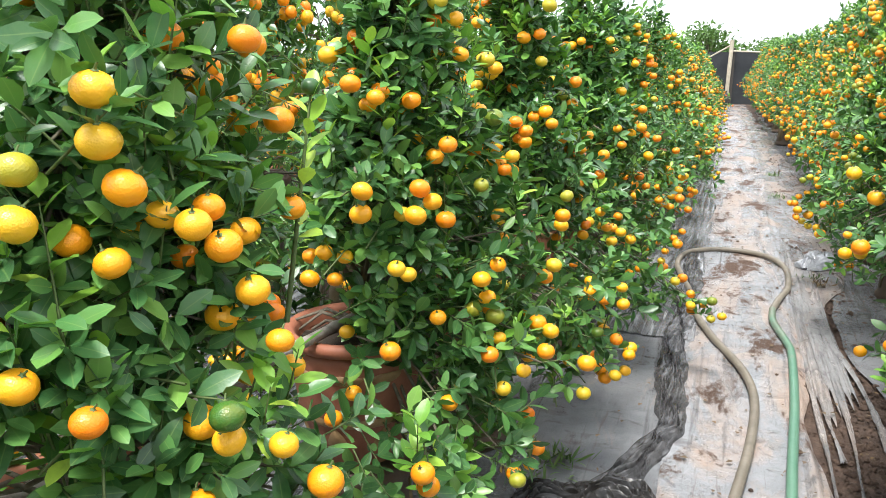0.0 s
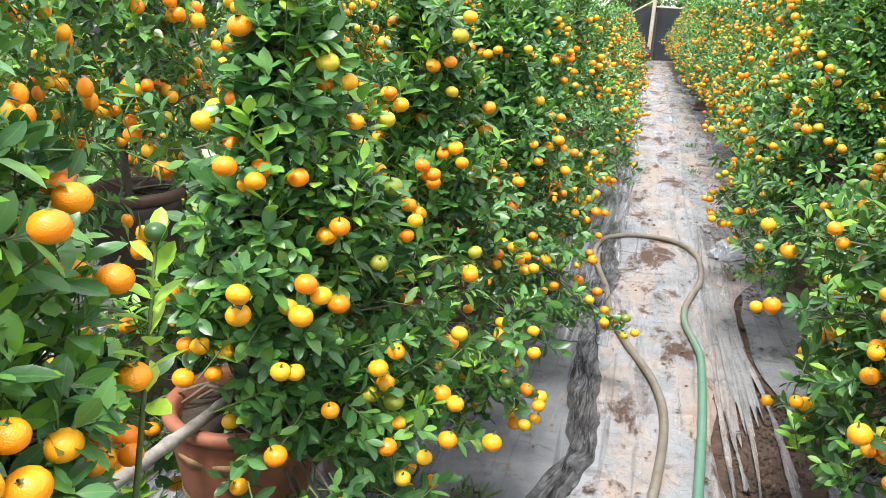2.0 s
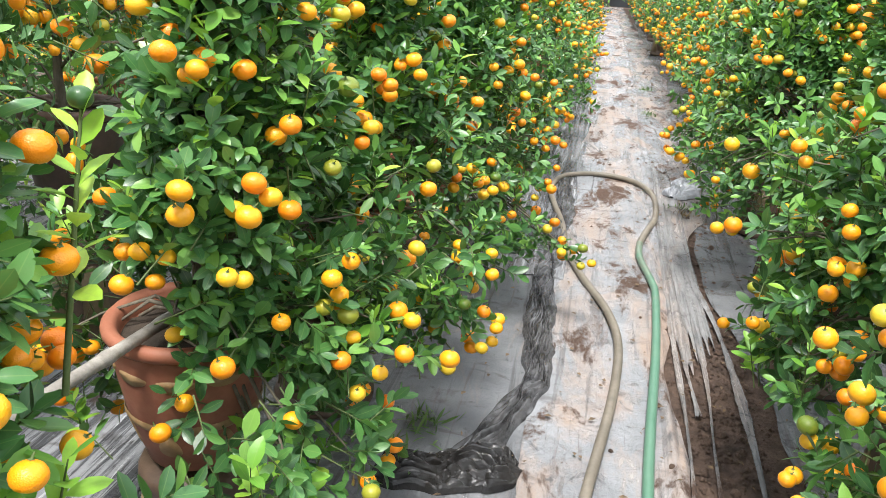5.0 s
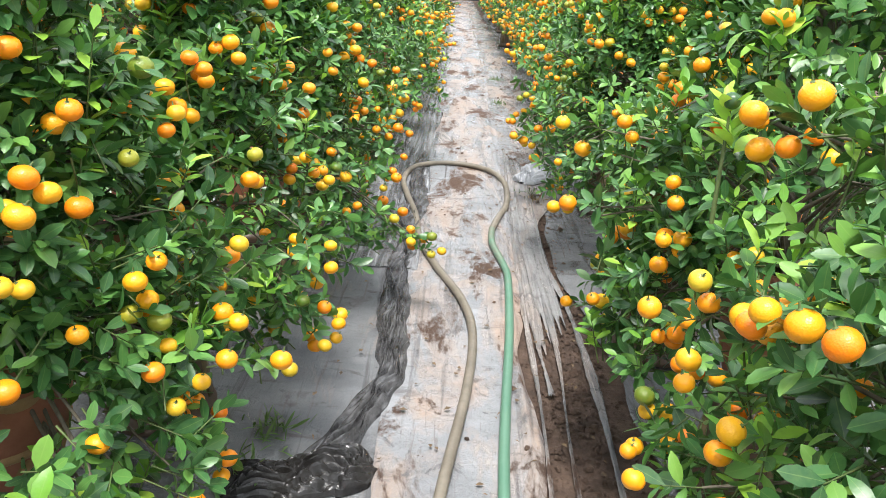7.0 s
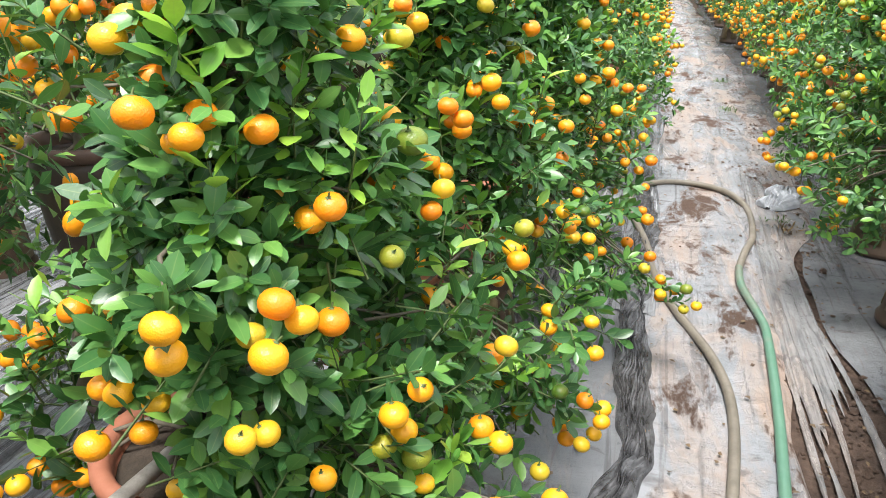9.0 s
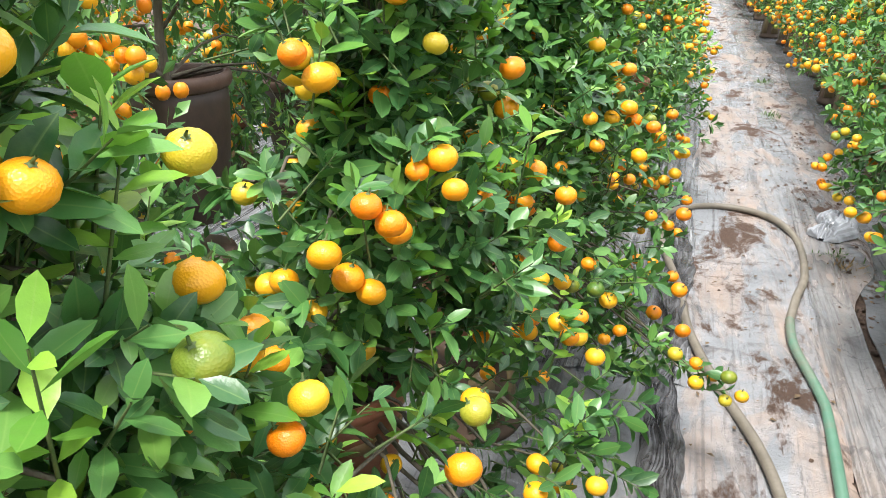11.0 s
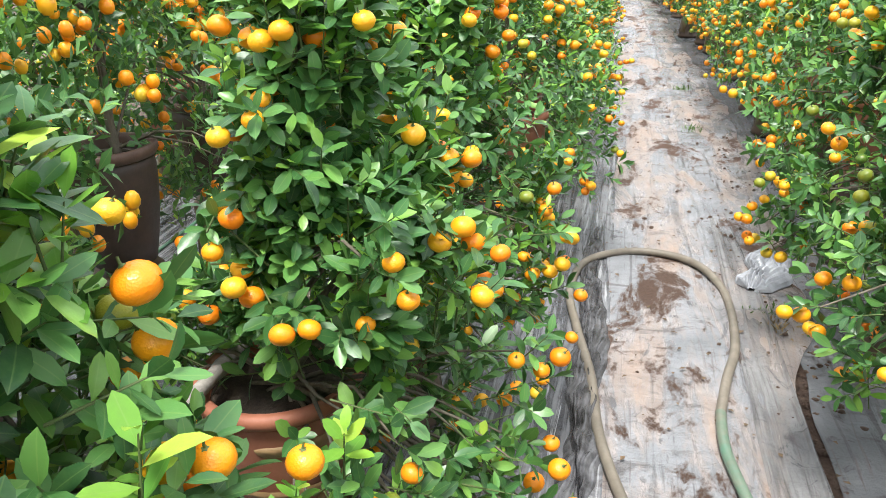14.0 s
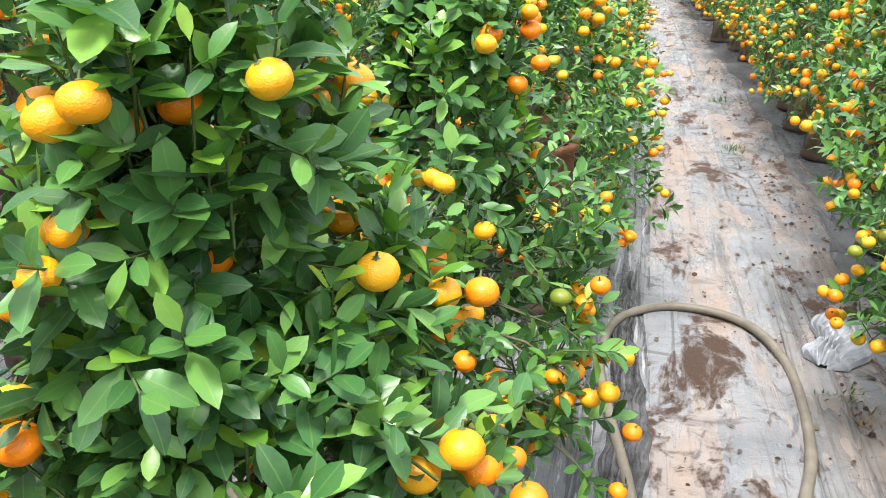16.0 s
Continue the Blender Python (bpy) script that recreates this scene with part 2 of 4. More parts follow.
class Soup:
    """Vertices and faces gathered from many pieces."""

    def __init__(self):
        self.v, self.f, self.n = [], [], 0

    def add(self, verts, faces):
        faces = np.asarray(faces)
        self.v.extend(np.asarray(verts).tolist())
        self.f.extend((faces + self.n).tolist())
        self.n += len(verts)

    def tube(self, pts, radii, sides=5):
        pts = np.asarray(pts, float)
        radii = np.broadcast_to(radii, len(pts))
        d = np.gradient(pts, axis=0)
        d /= np.linalg.norm(d, axis=1)[:, None] + 1e-9
        ref = np.array((0.31, 0.17, 0.93)) if abs(d[:, 2]).mean() < 0.8 else np.array((1.0, 0.1, 0.0))
        a = np.cross(d, ref)
        a /= np.linalg.norm(a, axis=1)[:, None] + 1e-9
        b = np.cross(d, a)
        ang = np.arange(sides) * 2 * math.pi / sides
        ring = a[:, None] * np.cos(ang)[None, :, None] + b[:, None] * np.sin(ang)[None, :, None]
        v = (pts[:, None] + ring * radii[:, None, None]).reshape(-1, 3)
        f = []
        for i in range(len(pts) - 1):
            for j in range(sides):
                k = (j + 1) % sides
                f.append((i * sides + j, i * sides + k, (i + 1) * sides + k, (i + 1) * sides + j))
        self.add(v, f)

    def mesh(self, name, material, smooth=True):
        return mesh_of(name, self.v, self.f, material, smooth)


def lathe(profile, sides=40):
    """A turned body from (radius, height) pairs, outside from the bottom up and back down inside."""
    s = Soup()
    ang = np.arange(sides) * 2 * math.pi / sides
    v = [(r * math.cos(a), r * math.sin(a), z) for r, z in profile for a in ang]
    f = [(i * sides + j, i * sides + (j + 1) % sides, (i + 1) * sides + (j + 1) % sides, (i + 1) * sides + j)
         for i in range(len(profile) - 1) for j in range(sides)]
    s.add(v, f)
    return s


def unit(v):
    return v / (np.linalg.norm(v, axis=-1, keepdims=True) + 1e-9)


def leaf_soup(base, way, up, length, width, fine, rng):
    """Obovate leaves, folded along the midrib and curled, one per row of base."""
    n = len(base)
    way = unit(way)
    side = unit(np.cross(way, up))
    nor = np.cross(side, way)
    L, W = length[:, None], width[:, None]
    curl = rng.uniform(-0.12, 0.34, (n, 1))
    fold = rng.uniform(0.05, 0.42, (n, 1))
    rows = ((0.10, 0.20), (0.32, 0.80), (0.58, 1.0), (0.84, 0.66)) if fine else ((0.55, 1.0),)
    cols = [base]
    for s, w in rows:
        mid = base + way * L * s - nor * L * curl * s * s
        edge = side * W * 0.5 * w
        lift = nor * W * 0.5 * w * fold
        cols += [mid - edge + lift, mid, mid + edge + lift]
    cols.append(base + way * L - nor * L * curl)
    v = np.stack(cols, 1)
    m = v.shape[1]
    if fine:
        tri = [(0, 2, 1), (0, 3, 2), (10, 11, 13), (11, 12, 13)]
        quad = [(k, k + 1, k + 4, k + 3) for k in (1, 2, 4, 5, 7, 8)]
    else:
        tri, quad = [(0, 2, 1), (0, 3, 2), (1, 2, 4), (2, 3, 4)], []
    off = np.arange(n)[:, None, None] * m
    faces = (np.array(tri)[None] + off).reshape(-1, 3).tolist()
    if quad:
        faces += (np.array(quad)[None] + off).reshape(-1, 4).tolist()
    return v.reshape(-1, 3), faces


def leaf_object_mesh(name, v, f, material, fine):
    """The mesh of many leaves, with the place on the blade (across, along) kept for the veins."""
    me = mesh_of(name, v, f, material)
    spans = ((0.10, 0.32, 0.58, 0.84) if fine else (0.55,))
    one = [(0, 0, 0)] + [(x, y, 0) for y in spans for x in (-1, 0, 1)] + [(0, 1, 0)]
    blade = me.attributes.new("blade", "FLOAT_VECTOR", "POINT")
    blade.data.foreach_set("vector", np.tile(np.array(one, float), (len(v) // len(one), 1)).ravel())
    return me


def leaf_mesh(name, parts, material, fine, rng):
    base, way, up, length, width = (np.concatenate([p[i] for p in parts]) for i in range(5))
    v, f = leaf_soup(base, way, up, length, width, fine, rng)
    return leaf_object_mesh(name, v, f, material, fine)


def fruit_mesh(name, sides=11, rings=7, r=0.0208):
    prof = []
    for i in range(rings + 1):
        a = math.pi * i / rings
        dent = 0.10 * math.exp(-(a / 0.32) ** 2) + 0.05 * math.exp(-((math.pi - a) / 0.3) ** 2)
        prof.append((max(r * math.sin(a), 0.0004), -r * 0.92 * math.cos(a) * (1 - dent)))
    return lathe(prof, sides)


# ---- the citrus trees ----
RIM_Z = 0.88


def envelope(z, theta, ph):
    r = np.interp(z, [0.40, 0.55, 0.80, 1.05, 1.30, 1.55, 1.80, 2.08], [0.38, 0.53, 0.58, 0.52, 0.37, 0.24, 0.16, 0.05])
    lobes = 1 + 0.12 * np.sin(3 * theta + ph[0] + 4 * z) + 0.10 * np.sin(5 * theta + ph[1] - 7 * z) + 0.06 * np.sin(8 * theta + ph[2] + 10 * z)
    return r * lobes


def crown(rng, twigs, per, fine, big=1.0, gap=None, spots=(), slim=0.0, lean_x=0.0):
    """Leaves, young leaves, twigs, limbs and fruit places of one crown above the pot. gap: the middle angle of a bare
    side that shows the pot. slim: how far the side away from the path is cut back. spots: ends of branches that are laden with fruit."""
    z0, z1 = 0.42, 2.06
    ph = rng.uniform(0, 6.28, 3)
    axis = lambda z: np.stack([0.04 * np.sin(2.1 * z + ph[0]) + lean_x * (z - 0.8), 0.04 * np.sin(1.7 * z + ph[1]), z], -1)
    h = rng.beta(1.25, 1.45, twigs)
    th = rng.uniform(0, 2 * math.pi, twigs)
    z = z0 + h * (z1 - z0)
    if gap is not None:
        bare = (np.abs((th - radians(gap) + math.pi) % (2 * math.pi) - math.pi) < 0.78) & (z < 1.10)
        h[bare], th[bare] = h[bare] * 0.4 + 0.5, rng.uniform(0, 6.28, bare.sum())
        z = z0 + h * (z1 - z0)
        front = (np.abs((th - radians(gap) + math.pi) % (2 * math.pi) - math.pi) < 0.85) & (z < 1.45)
    else:
        front = np.zeros(twigs, bool)
    q = np.clip(1.0 - np.abs(rng.normal(0, 0.25, twigs)) + rng.uniform(-0.02, 0.12, twigs), 0.3, 1.13)
    R = envelope(z, th, ph) * q
    R = R * (1 - slim * np.clip(0.3 - np.cos(th), 0, 1) * np.where(z < 1.2, 0.45, 1.1))
    R = np.where(front, R * np.clip((z - 0.70) * 1.25, 0.3, 1), R)
    R = np.where(z < 0.86, np.maximum(R, 0.25), R)
    out = np.stack([np.cos(th), np.sin(th), 0 * th], -1)
    tip = axis(z) + out * R[:, None]
    laden = len(spots)
    if laden:
        tip[:laden] = np.array(spots)
        for j in (1, 2, 3):
            tip[j * laden:(j + 1) * laden] = tip[:laden] * np.array((0.72, 0.72, 1.0)) + rng.normal(0, 0.045, (laden, 3))
            q[j * laden:(j + 1) * laden] = 0.5
        flat = tip[:laden] * np.array((1, 1, 0.0))
        sa, sr = np.arctan2(flat[:, 1], flat[:, 0]), np.linalg.norm(flat, axis=1)
        turn = np.abs((th[:, None] - sa[None] + math.pi) % (2 * math.pi) - math.pi)
        close = (turn * sr[None] < 0.13) & (np.abs(z[:, None] - tip[None, :laden, 2]) < 0.10)
        cap = np.where(close, np.maximum(sr[None] - 0.11, 0.12), 9.0).min(1)
        cap[:4 * laden] = 9.0
        cut = R > cap
        R[cut] = cap[cut]
        tip[cut] = axis(z[cut]) + out[cut] * R[cut][:, None]
        q[cut] = 0.5
        out[:laden], R[:laden], q[:laden] = unit(flat), sr, 1.0
        tip[:laden] -= out[:laden] * 0.085
        h[:laden] = (tip[:laden, 2] - z0) / (z1 - z0)
    rise = rng.normal(0.38, 0.45, twigs) + 0.5 * h - 0.45 * (h < 0.25)
    way = unit(out + rng.normal(0, 0.35, (twigs, 3)) + np.array((0, 0, 1.0)) * rise[:, None])
    length = rng.uniform(0.05, 0.13, twigs) * big ** 0.5
    shoot = rng.random(twigs) < 0.12 + 0.12 * (h > 0.55)
    shoot[:laden] = False
    way[shoot] = unit(way[shoot] * 0.35 + np.array((0, 0, 1.0)))
    length[shoot] *= 1.5
    old, young = [], []
    wood = Soup()
    green = Soup()
    for i in range(twigs):
        k = per + int(rng.integers(-1, 3))
        s = np.linspace(0.12, 1.0, k)
        a = np.arange(k) * 2.4 + rng.uniform(0, 6)
        w = way[i]
        e1 = unit(np.cross(w, (0.3, 0.5, 0.81)))
        e2 = np.cross(w, e1)
        rad = e1[None] * np.cos(a)[:, None] + e2[None] * np.sin(a)[:, None]
        b0 = tip[i] - w * length[i] * 0.5
        base = b0 + w * (s * length[i])[:, None]
        lean = 1.15 - 0.50 * s
        d = unit(rad * lean[:, None] + w * (0.28 + 0.72 * s)[:, None] + np.array((0, 0, -0.06)) + rng.normal(0, 0.16, (k, 3)))
        up = unit(w[None] * 1.0 - rad * 0.2 + np.array((0, 0, 0.75)) + rng.normal(0, 0.25, (k, 3)))
        ln = rng.uniform(0.044, 0.076, k) * (1 - 0.25 * (s > 0.9)) * big
        row = (base, d, up, ln, ln * rng.uniform(0.38, 0.50, k))
        (young if shoot[i] else old).append(row)
        if fine:
            green.tube([b0 - w * 0.04, b0 + w * length[i] * 0.5, b0 + w * length[i] * 0.97], [0.0028, 0.002, 0.0012], 3)
    # limbs from the trunk out to every few twigs
    zs = np.linspace(0.82, 1.95, 9)
    wood.tube(np.concatenate([axis(zs)]) + rng.normal(0, 0.008, (9, 3)), np.linspace(0.021, 0.005, 9), 8 if fine else 5)
    step = 8 if fine else 20
    for i in sorted(set(range(0, twigs, step)) | set(range(laden))):
        zb = max(0.86, tip[i, 2] - R[i] * rng.uniform(0.3, 0.9))
        a = axis(np.array(min(zb, 1.75)))
        e = tip[i] - way[i] * length[i] * 0.4
        m1 = a * 0.62 + e * 0.38 + np.array((0, 0, 0.05)) + rng.normal(0, 0.015, 3)
        m2 = a * 0.28 + e * 0.72 + np.array((0, 0, 0.05)) + rng.normal(0, 0.02, 3)
        wood.tube([a, m1, m2, e], [0.009, 0.006, 0.004, 0.0025], 5 if fine else 3)
    # hanging fruit, in ones to fives at the ends of twigs
    fruits = [tip[i] + out[i] * 0.085 for i in range(laden)]
    for i in range(laden):
        for _ in range(int(rng.choice([0, 0, 1, 2]))):
            fruits.append(tip[i] + out[i] * 0.06 + np.array((rng.normal(0, 0.028), rng.normal(0, 0.028), rng.uniform(-0.075, 0.02))))
    for i in laden + rng.permutation(twigs - laden):
        if h[i] > 0.92 or q[i] < 0.86:
            continue
        for _ in range(int(rng.choice([1, 2, 2, 3, 5]))):
            fruits.append(tip[i] + out[i] * rng.uniform(0.022, 0.062) + np.array((rng.normal(0, 0.026), rng.normal(0, 0.026), rng.uniform(-0.06, 0.01))))
    return old, young, wood, green, np.array(fruits)


def spaced(points, gap, limit):
    kept = []
    for p in points:
        if all((p[0] - o[0]) ** 2 + (p[1] - o[1]) ** 2 + (p[2] - o[2]) ** 2 > gap * gap for o in kept):
            kept.append(p)
        if len(kept) == limit:
            break
    return kept


def ripe_fruit():
    """A fruit with its green calyx and a stub of stalk on top."""
    s = fruit_mesh("fruit", 14, 9)
    skin = len(s.f)
    top = max(v[2] for v in s.v)
    star = [(0.0046 * (1.0 if j % 2 else 0.6) * math.cos(j * math.pi / 5), 0.0046 * (1.0 if j % 2 else 0.6) * math.sin(j * math.pi / 5), top + 0.0004) for j in range(10)]
    s.add(star + [(0, 0, top + 0.0035)], [(j, (j + 1) % 10, 10) for j in range(10)])
    s.tube([(0, 0, top), (0.001, 0.0, top + 0.005), (0.002, 0.001, top + 0.009)], [0.0018, 0.0014, 0.0013], 5)
    me = s.mesh("fruit", M_FRUIT)
    me.materials.append(M_TWIG)
    for p in me.polygons[skin:]:
        p.material_index = 1
    return me


FRUIT = ripe_fruit()
POT_BODY = lathe([(0.118, 0.45), (0.128, 0.452), (0.150, 0.53), (0.172, 0.63), (0.187, 0.73), (0.192, 0.80), (0.189, 0.845),
                  (0.172, 0.845), (0.168, 0.81)], 30).mesh("pot", M_TERRA)
POT_RIM = lathe([(0.190, 0.838), (0.203, 0.842), (0.212, 0.856), (0.211, 0.872), (0.201, 0.882), (0.184, 0.880), (0.174, 0.868), (0.170, 0.835)], 30).mesh("rim", M_RIM)
UNRIPE = fruit_mesh("unripe", 14, 9).mesh("unripe_fruit", M_UNRIPE)
POT_BODY_DARK = POT_BODY.copy()
POT_BODY_DARK.materials[0] = M_DARKPOT
POT_RIM_DARK = POT_RIM.copy()
POT_RIM_DARK.materials[0] = M_DARKRIM
POT_BAND = lathe([(0.1655, 0.600), (0.1725, 0.606), (0.1760, 0.618), (0.1735, 0.630)], 44).mesh("band", M_MOTIF)


def soil_disc():
    rng = np.random.default_rng(5)
    s = Soup()
    v, f = [(0, 0, 0.838)], []
    for i in range(1, 6):
        for j in range(24):
            a = j * math.pi / 12
            r = 0.1735 * i / 5
            v.append((r * math.cos(a), r * math.sin(a), 0.832 + rng.normal(0, 0.004) - 0.008 * (i == 5)))
    for j in range(24):
        f.append((0, 1 + j, 1 + (j + 1) % 24))
    s.add(v, f)
    g = [(1 + i * 24 + j, 1 + (i + 1) * 24 + j, 1 + (i + 1) * 24 + (j + 1) % 24, 1 + i * 24 + (j + 1) % 24) for i in range(4) for j in range(24)]
    s.f.extend(g)
    return s.mesh("soil", M_POTSOIL)


def motif_mesh(kind):
    """A raised drop or scallop, wrapped on the pot's side around the angle 0."""
    s = Soup()
    n = 18
    pts = []
    for i in range(n):
        a = 2 * math.pi * i / n
        if kind == "drop":
            u, w = 0.026 * math.sin(a) * (1.15 - 0.55 * math.cos(a)), 0.045 * math.cos(a)
            z = 0.552 + w
        else:
            u, w = 0.050 * math.sin(a), 0.026 * math.cos(a)
            z = 0.775 + (w if w < 0 else w * 0.35)
        r0 = float(np.interp(z, [0.45, 0.53, 0.63, 0.73, 0.80, 0.845], [0.128, 0.150, 0.172, 0.187, 0.192, 0.189]))
        pts.append((u / r0, z, r0))
    zc = sum(p[1] for p in pts) / n
    rc = float(np.interp(zc, [0.45, 0.53, 0.63, 0.73, 0.80, 0.845], [0.128, 0.150, 0.172, 0.187, 0.192, 0.189]))
    v = [(rc + 0.004, 0.0, zc)]
    v += [((r + 0.0035) * math.cos(t * 0.86), (r + 0.0035) * math.sin(t * 0.86), zc + (z - zc) * 0.86) for t, z, r in pts]
    v += [((r - 0.002) * math.cos(t), (r - 0.002) * math.sin(t), z) for t, z, r in pts]
    f = [(0, 1 + i, 1 + (i + 1) % n) for i in range(n)]
    s.add(v, f)
    s.f.extend([(1 + i, 1 + n + i, 1 + n + (i + 1) % n, 1 + (i + 1) % n) for i in range(n)])
    return s.mesh(kind, M_MOTIF)


SOIL_TOP = soil_disc()
DROP, SCALLOP = motif_mesh("drop"), motif_mesh("scallop")


def citrus_tree(seed, grade, gap=None, spots=(), slim=0.0, dark=False):
    """One potted calamondin. grade 2: seen close, each fruit a part; 1: middle distance; 0: far."""
    rng = np.random.default_rng(seed)
    twigs, per, fine, big = ((300, 6, False, 1.35), (600, 7, False, 1.05), (860, 8, True, 1.0))[grade]
    tree = thing("potted_citrus_tree", "leafy citrus tree full of orange fruit in a %s pot" % ("dark clay" if dark else "terracotta"), "citrus tree", "potted citrus trees in rows")
    old, young, wood, green, fruits = crown(rng, twigs, per, fine, big, gap, spots, slim, 0.14 if slim else 0.0)
    child("leaves", leaf_mesh("leaves", old, M_LEAF, fine, rng), tree, "glossy dark green leaves", "stuff")
    child("young_leaves", leaf_mesh("young_leaves", young, M_YOUNG, fine, rng), tree, "pale yellow-green upright young leaves", "stuff")
    child("trunk", wood.mesh("trunk", M_BARK), tree, "thin grey-brown trunk and limbs")
    if fine:
        child("twig_stuff", green.mesh("twig_stuff", M_TWIG), tree, "thin green twigs", "stuff")
    if dark:
        pot = child("pot", POT_BODY_DARK, tree, "dark brown clay pot")
        child("rim", POT_RIM_DARK, pot, "rolled dark clay rim")
    else:
        pot = child("pot", POT_BODY, tree, "reddish brown terracotta pot with ochre relief")
        child("rim", POT_RIM, pot, "rounded terracotta rim")
    child("soil", SOIL_TOP, pot, "dark potting soil")
    if grade == 2:
        child("band", POT_BAND, pot)
        for i in range(7):
            child("drop", DROP, pot, "ochre drop motif").rotation_euler[2] = i * 2 * math.pi / 7 + 0.3
        for i in range(10):
            child("scallop", SCALLOP, pot, "ochre scallop motif").rotation_euler[2] = i * 2 * math.pi / 10
        for p in spaced(fruits, 0.047, 160):
            o = child("fruit", FRUIT, tree)
            o.location = p
            o.rotation_euler = rng.uniform(-0.6, 0.6, 3)
            o.scale = (rng.uniform(0.98, 1.32),) * 3
    else:
        s = Soup()
        one = fruit_mesh("x", 9, 6) if grade else fruit_mesh("x", 5, 3)
        base = np.array(one.v)
        for p in spaced(fruits, 0.036, 190 if grade else 140):
            s.add(base * rng.uniform(0.95, 1.3) * (1.05 if grade else 1.12) + p, one.f)
        child("fruit", s.mesh("fruit", M_FRUIT_FAR), tree, "many small orange and yellow fruits", "stuff")
    return tree


def drift(y):
    """The rows and the path bend slightly towards -x with distance."""
    return -0.28 * np.clip((y - 12) / 18, 0, 1)


def place(models, spots, rng):
    """Models first take a spot themselves, the others are copies."""
    for i, (x, y, size, turn) in enumerate(spots):
        m = pose(x, y, 0, 0, 0, turn) @ Matrix.Diagonal((1, 1, size, 1))
        model = models[i % len(models)]
        if i < len(models):
            model.matrix_basis = m
        else:
            copy_thing(model, m)


place_rng = np.random.default_rng(3)
LEFT_NEAR = [(-1.02, 0.92), (-0.985, 1.88), (-0.97, 2.82), (-0.90, 3.85), (-0.92, 4.86), (-0.95, -0.30)]
LEFT_SIZE = 0.92
RIGHT_NEAR = [(1.06, 1.42), (1.10, 2.55), (1.06, 3.60), (1.14, 4.60), (1.20, 5.65), (1.15, 0.25)]
ROW2_NEAR = [(-2.13, 3.0), (-2.15, 5.0), (-2.2, 5.95), (-2.14, 4.0), (-2.1, 2.0), (-2.2, 6.95)]
ROW2_SIZE = 1.18
# where the most laden branch ends hang
LADEN_A = [(-0.68, 1.08, 1.315), (-0.745, 1.055, 1.175), (-0.66, 0.60, 1.15), (-0.63, 0.62, 1.14), (-0.56, 0.72, 1.12), (-0.74, 0.58, 1.19), (-0.77, 0.64, 1.43), (-0.70, 0.70, 1.52), (-0.70, 0.70, 1.46), (-0.63, 0.77, 1.35),
           (-0.61, 0.86, 1.24), (-0.70, 0.70, 1.31), (-0.57, 0.86, 1.17), (-0.54, 0.81, 1.04), (-0.50, 0.85, 0.97), (-0.76, 0.62, 1.37), (-0.62, 0.72, 0.98), (-0.68, 0.64, 1.0)]
LADEN_B = [(-0.67, 1.62, 1.265), (-0.665, 1.78, 1.16), (-0.73, 1.57, 0.87), (-0.66, 1.71, 0.92), (-0.535, 1.755, 0.82), (-0.32, 1.97, 0.745), (-1.28, 1.91, 1.49), (-1.14, 1.83, 1.425), (-0.62, 2.16, 1.035), (-0.765, 1.51, 1.27), (-0.71, 1.57, 1.08), (-0.65, 1.65, 1.23), (-0.60, 1.87, 1.24), (-0.565, 1.825, 0.95), (-0.545, 1.83, 0.90), (-0.465, 1.835, 0.755),
           (-0.405, 1.83, 0.82), (-0.44, 2.04, 0.80), (-0.45, 2.1, 0.98), (-0.67, 2.05, 1.42), (-0.59, 1.94, 1.41), (-0.46, 2.3, 1.15), (-0.665, 2.257, 1.10)]
LADEN_B2 = [(-0.615, 2.64, 1.385), (-0.58, 2.63, 1.795), (-0.52, 2.52, 1.01), (-0.525, 3.03, 0.91), (-0.31, 2.5, 0.63), (-0.565, 3.065, 1.01), (-0.425, 3.1, 0.89), (-0.52, 3.0, 0.92), (-0.97, 2.6, 1.3), (-0.655, 2.725, 1.555), (-0.725, 2.49, 1.22), (-0.78, 2.465, 1.57), (-0.263, 2.485, 0.585), (-0.373, 2.49, 0.65), (-0.32, 2.5, 0.62), (-0.805, 2.52, 1.56), (-0.765, 2.74, 1.46), (-0.60, 2.62, 1.39),
            (-0.67, 2.45, 1.36), (-0.695, 2.51, 1.19), (-0.79, 2.68, 0.97), (-0.735, 2.435, 1.28), (-0.28, 2.55, 0.5), (-0.4, 2.42, 0.45)]
LADEN_C = [(-0.405, 3.755, 1.25), (-0.2, 3.735, 0.70), (-0.36, 3.62, 0.59), (-0.815, 3.59, 1.31), (-0.65, 3.52, 1.125), (-0.57, 3.60, 1.10), (-0.53, 3.75, 0.97), (-0.39, 3.78, 1.21), (-0.33, 3.75, 1.20), (-0.52, 3.835, 1.415),
           (-0.685, 3.77, 1.445), (-0.745, 3.635, 1.525), (-0.85, 3.565, 1.25), (-0.225, 3.81, 0.71), (-0.98, 3.645, 1.10), (0.03, 3.73, 0.36), (-0.02, 3.7, 0.44), (-0.19, 3.6, 0.55), (-0.06, 3.76, 0.40), (-0.12, 3.72, 0.46), (-0.17, 3.85, 0.5)]
LADEN_D = [(-0.2, 4.56, 0.72), (-0.22, 4.5, 0.6), (-0.25, 4.6, 0.9), (-0.3, 4.4, 0.5)]
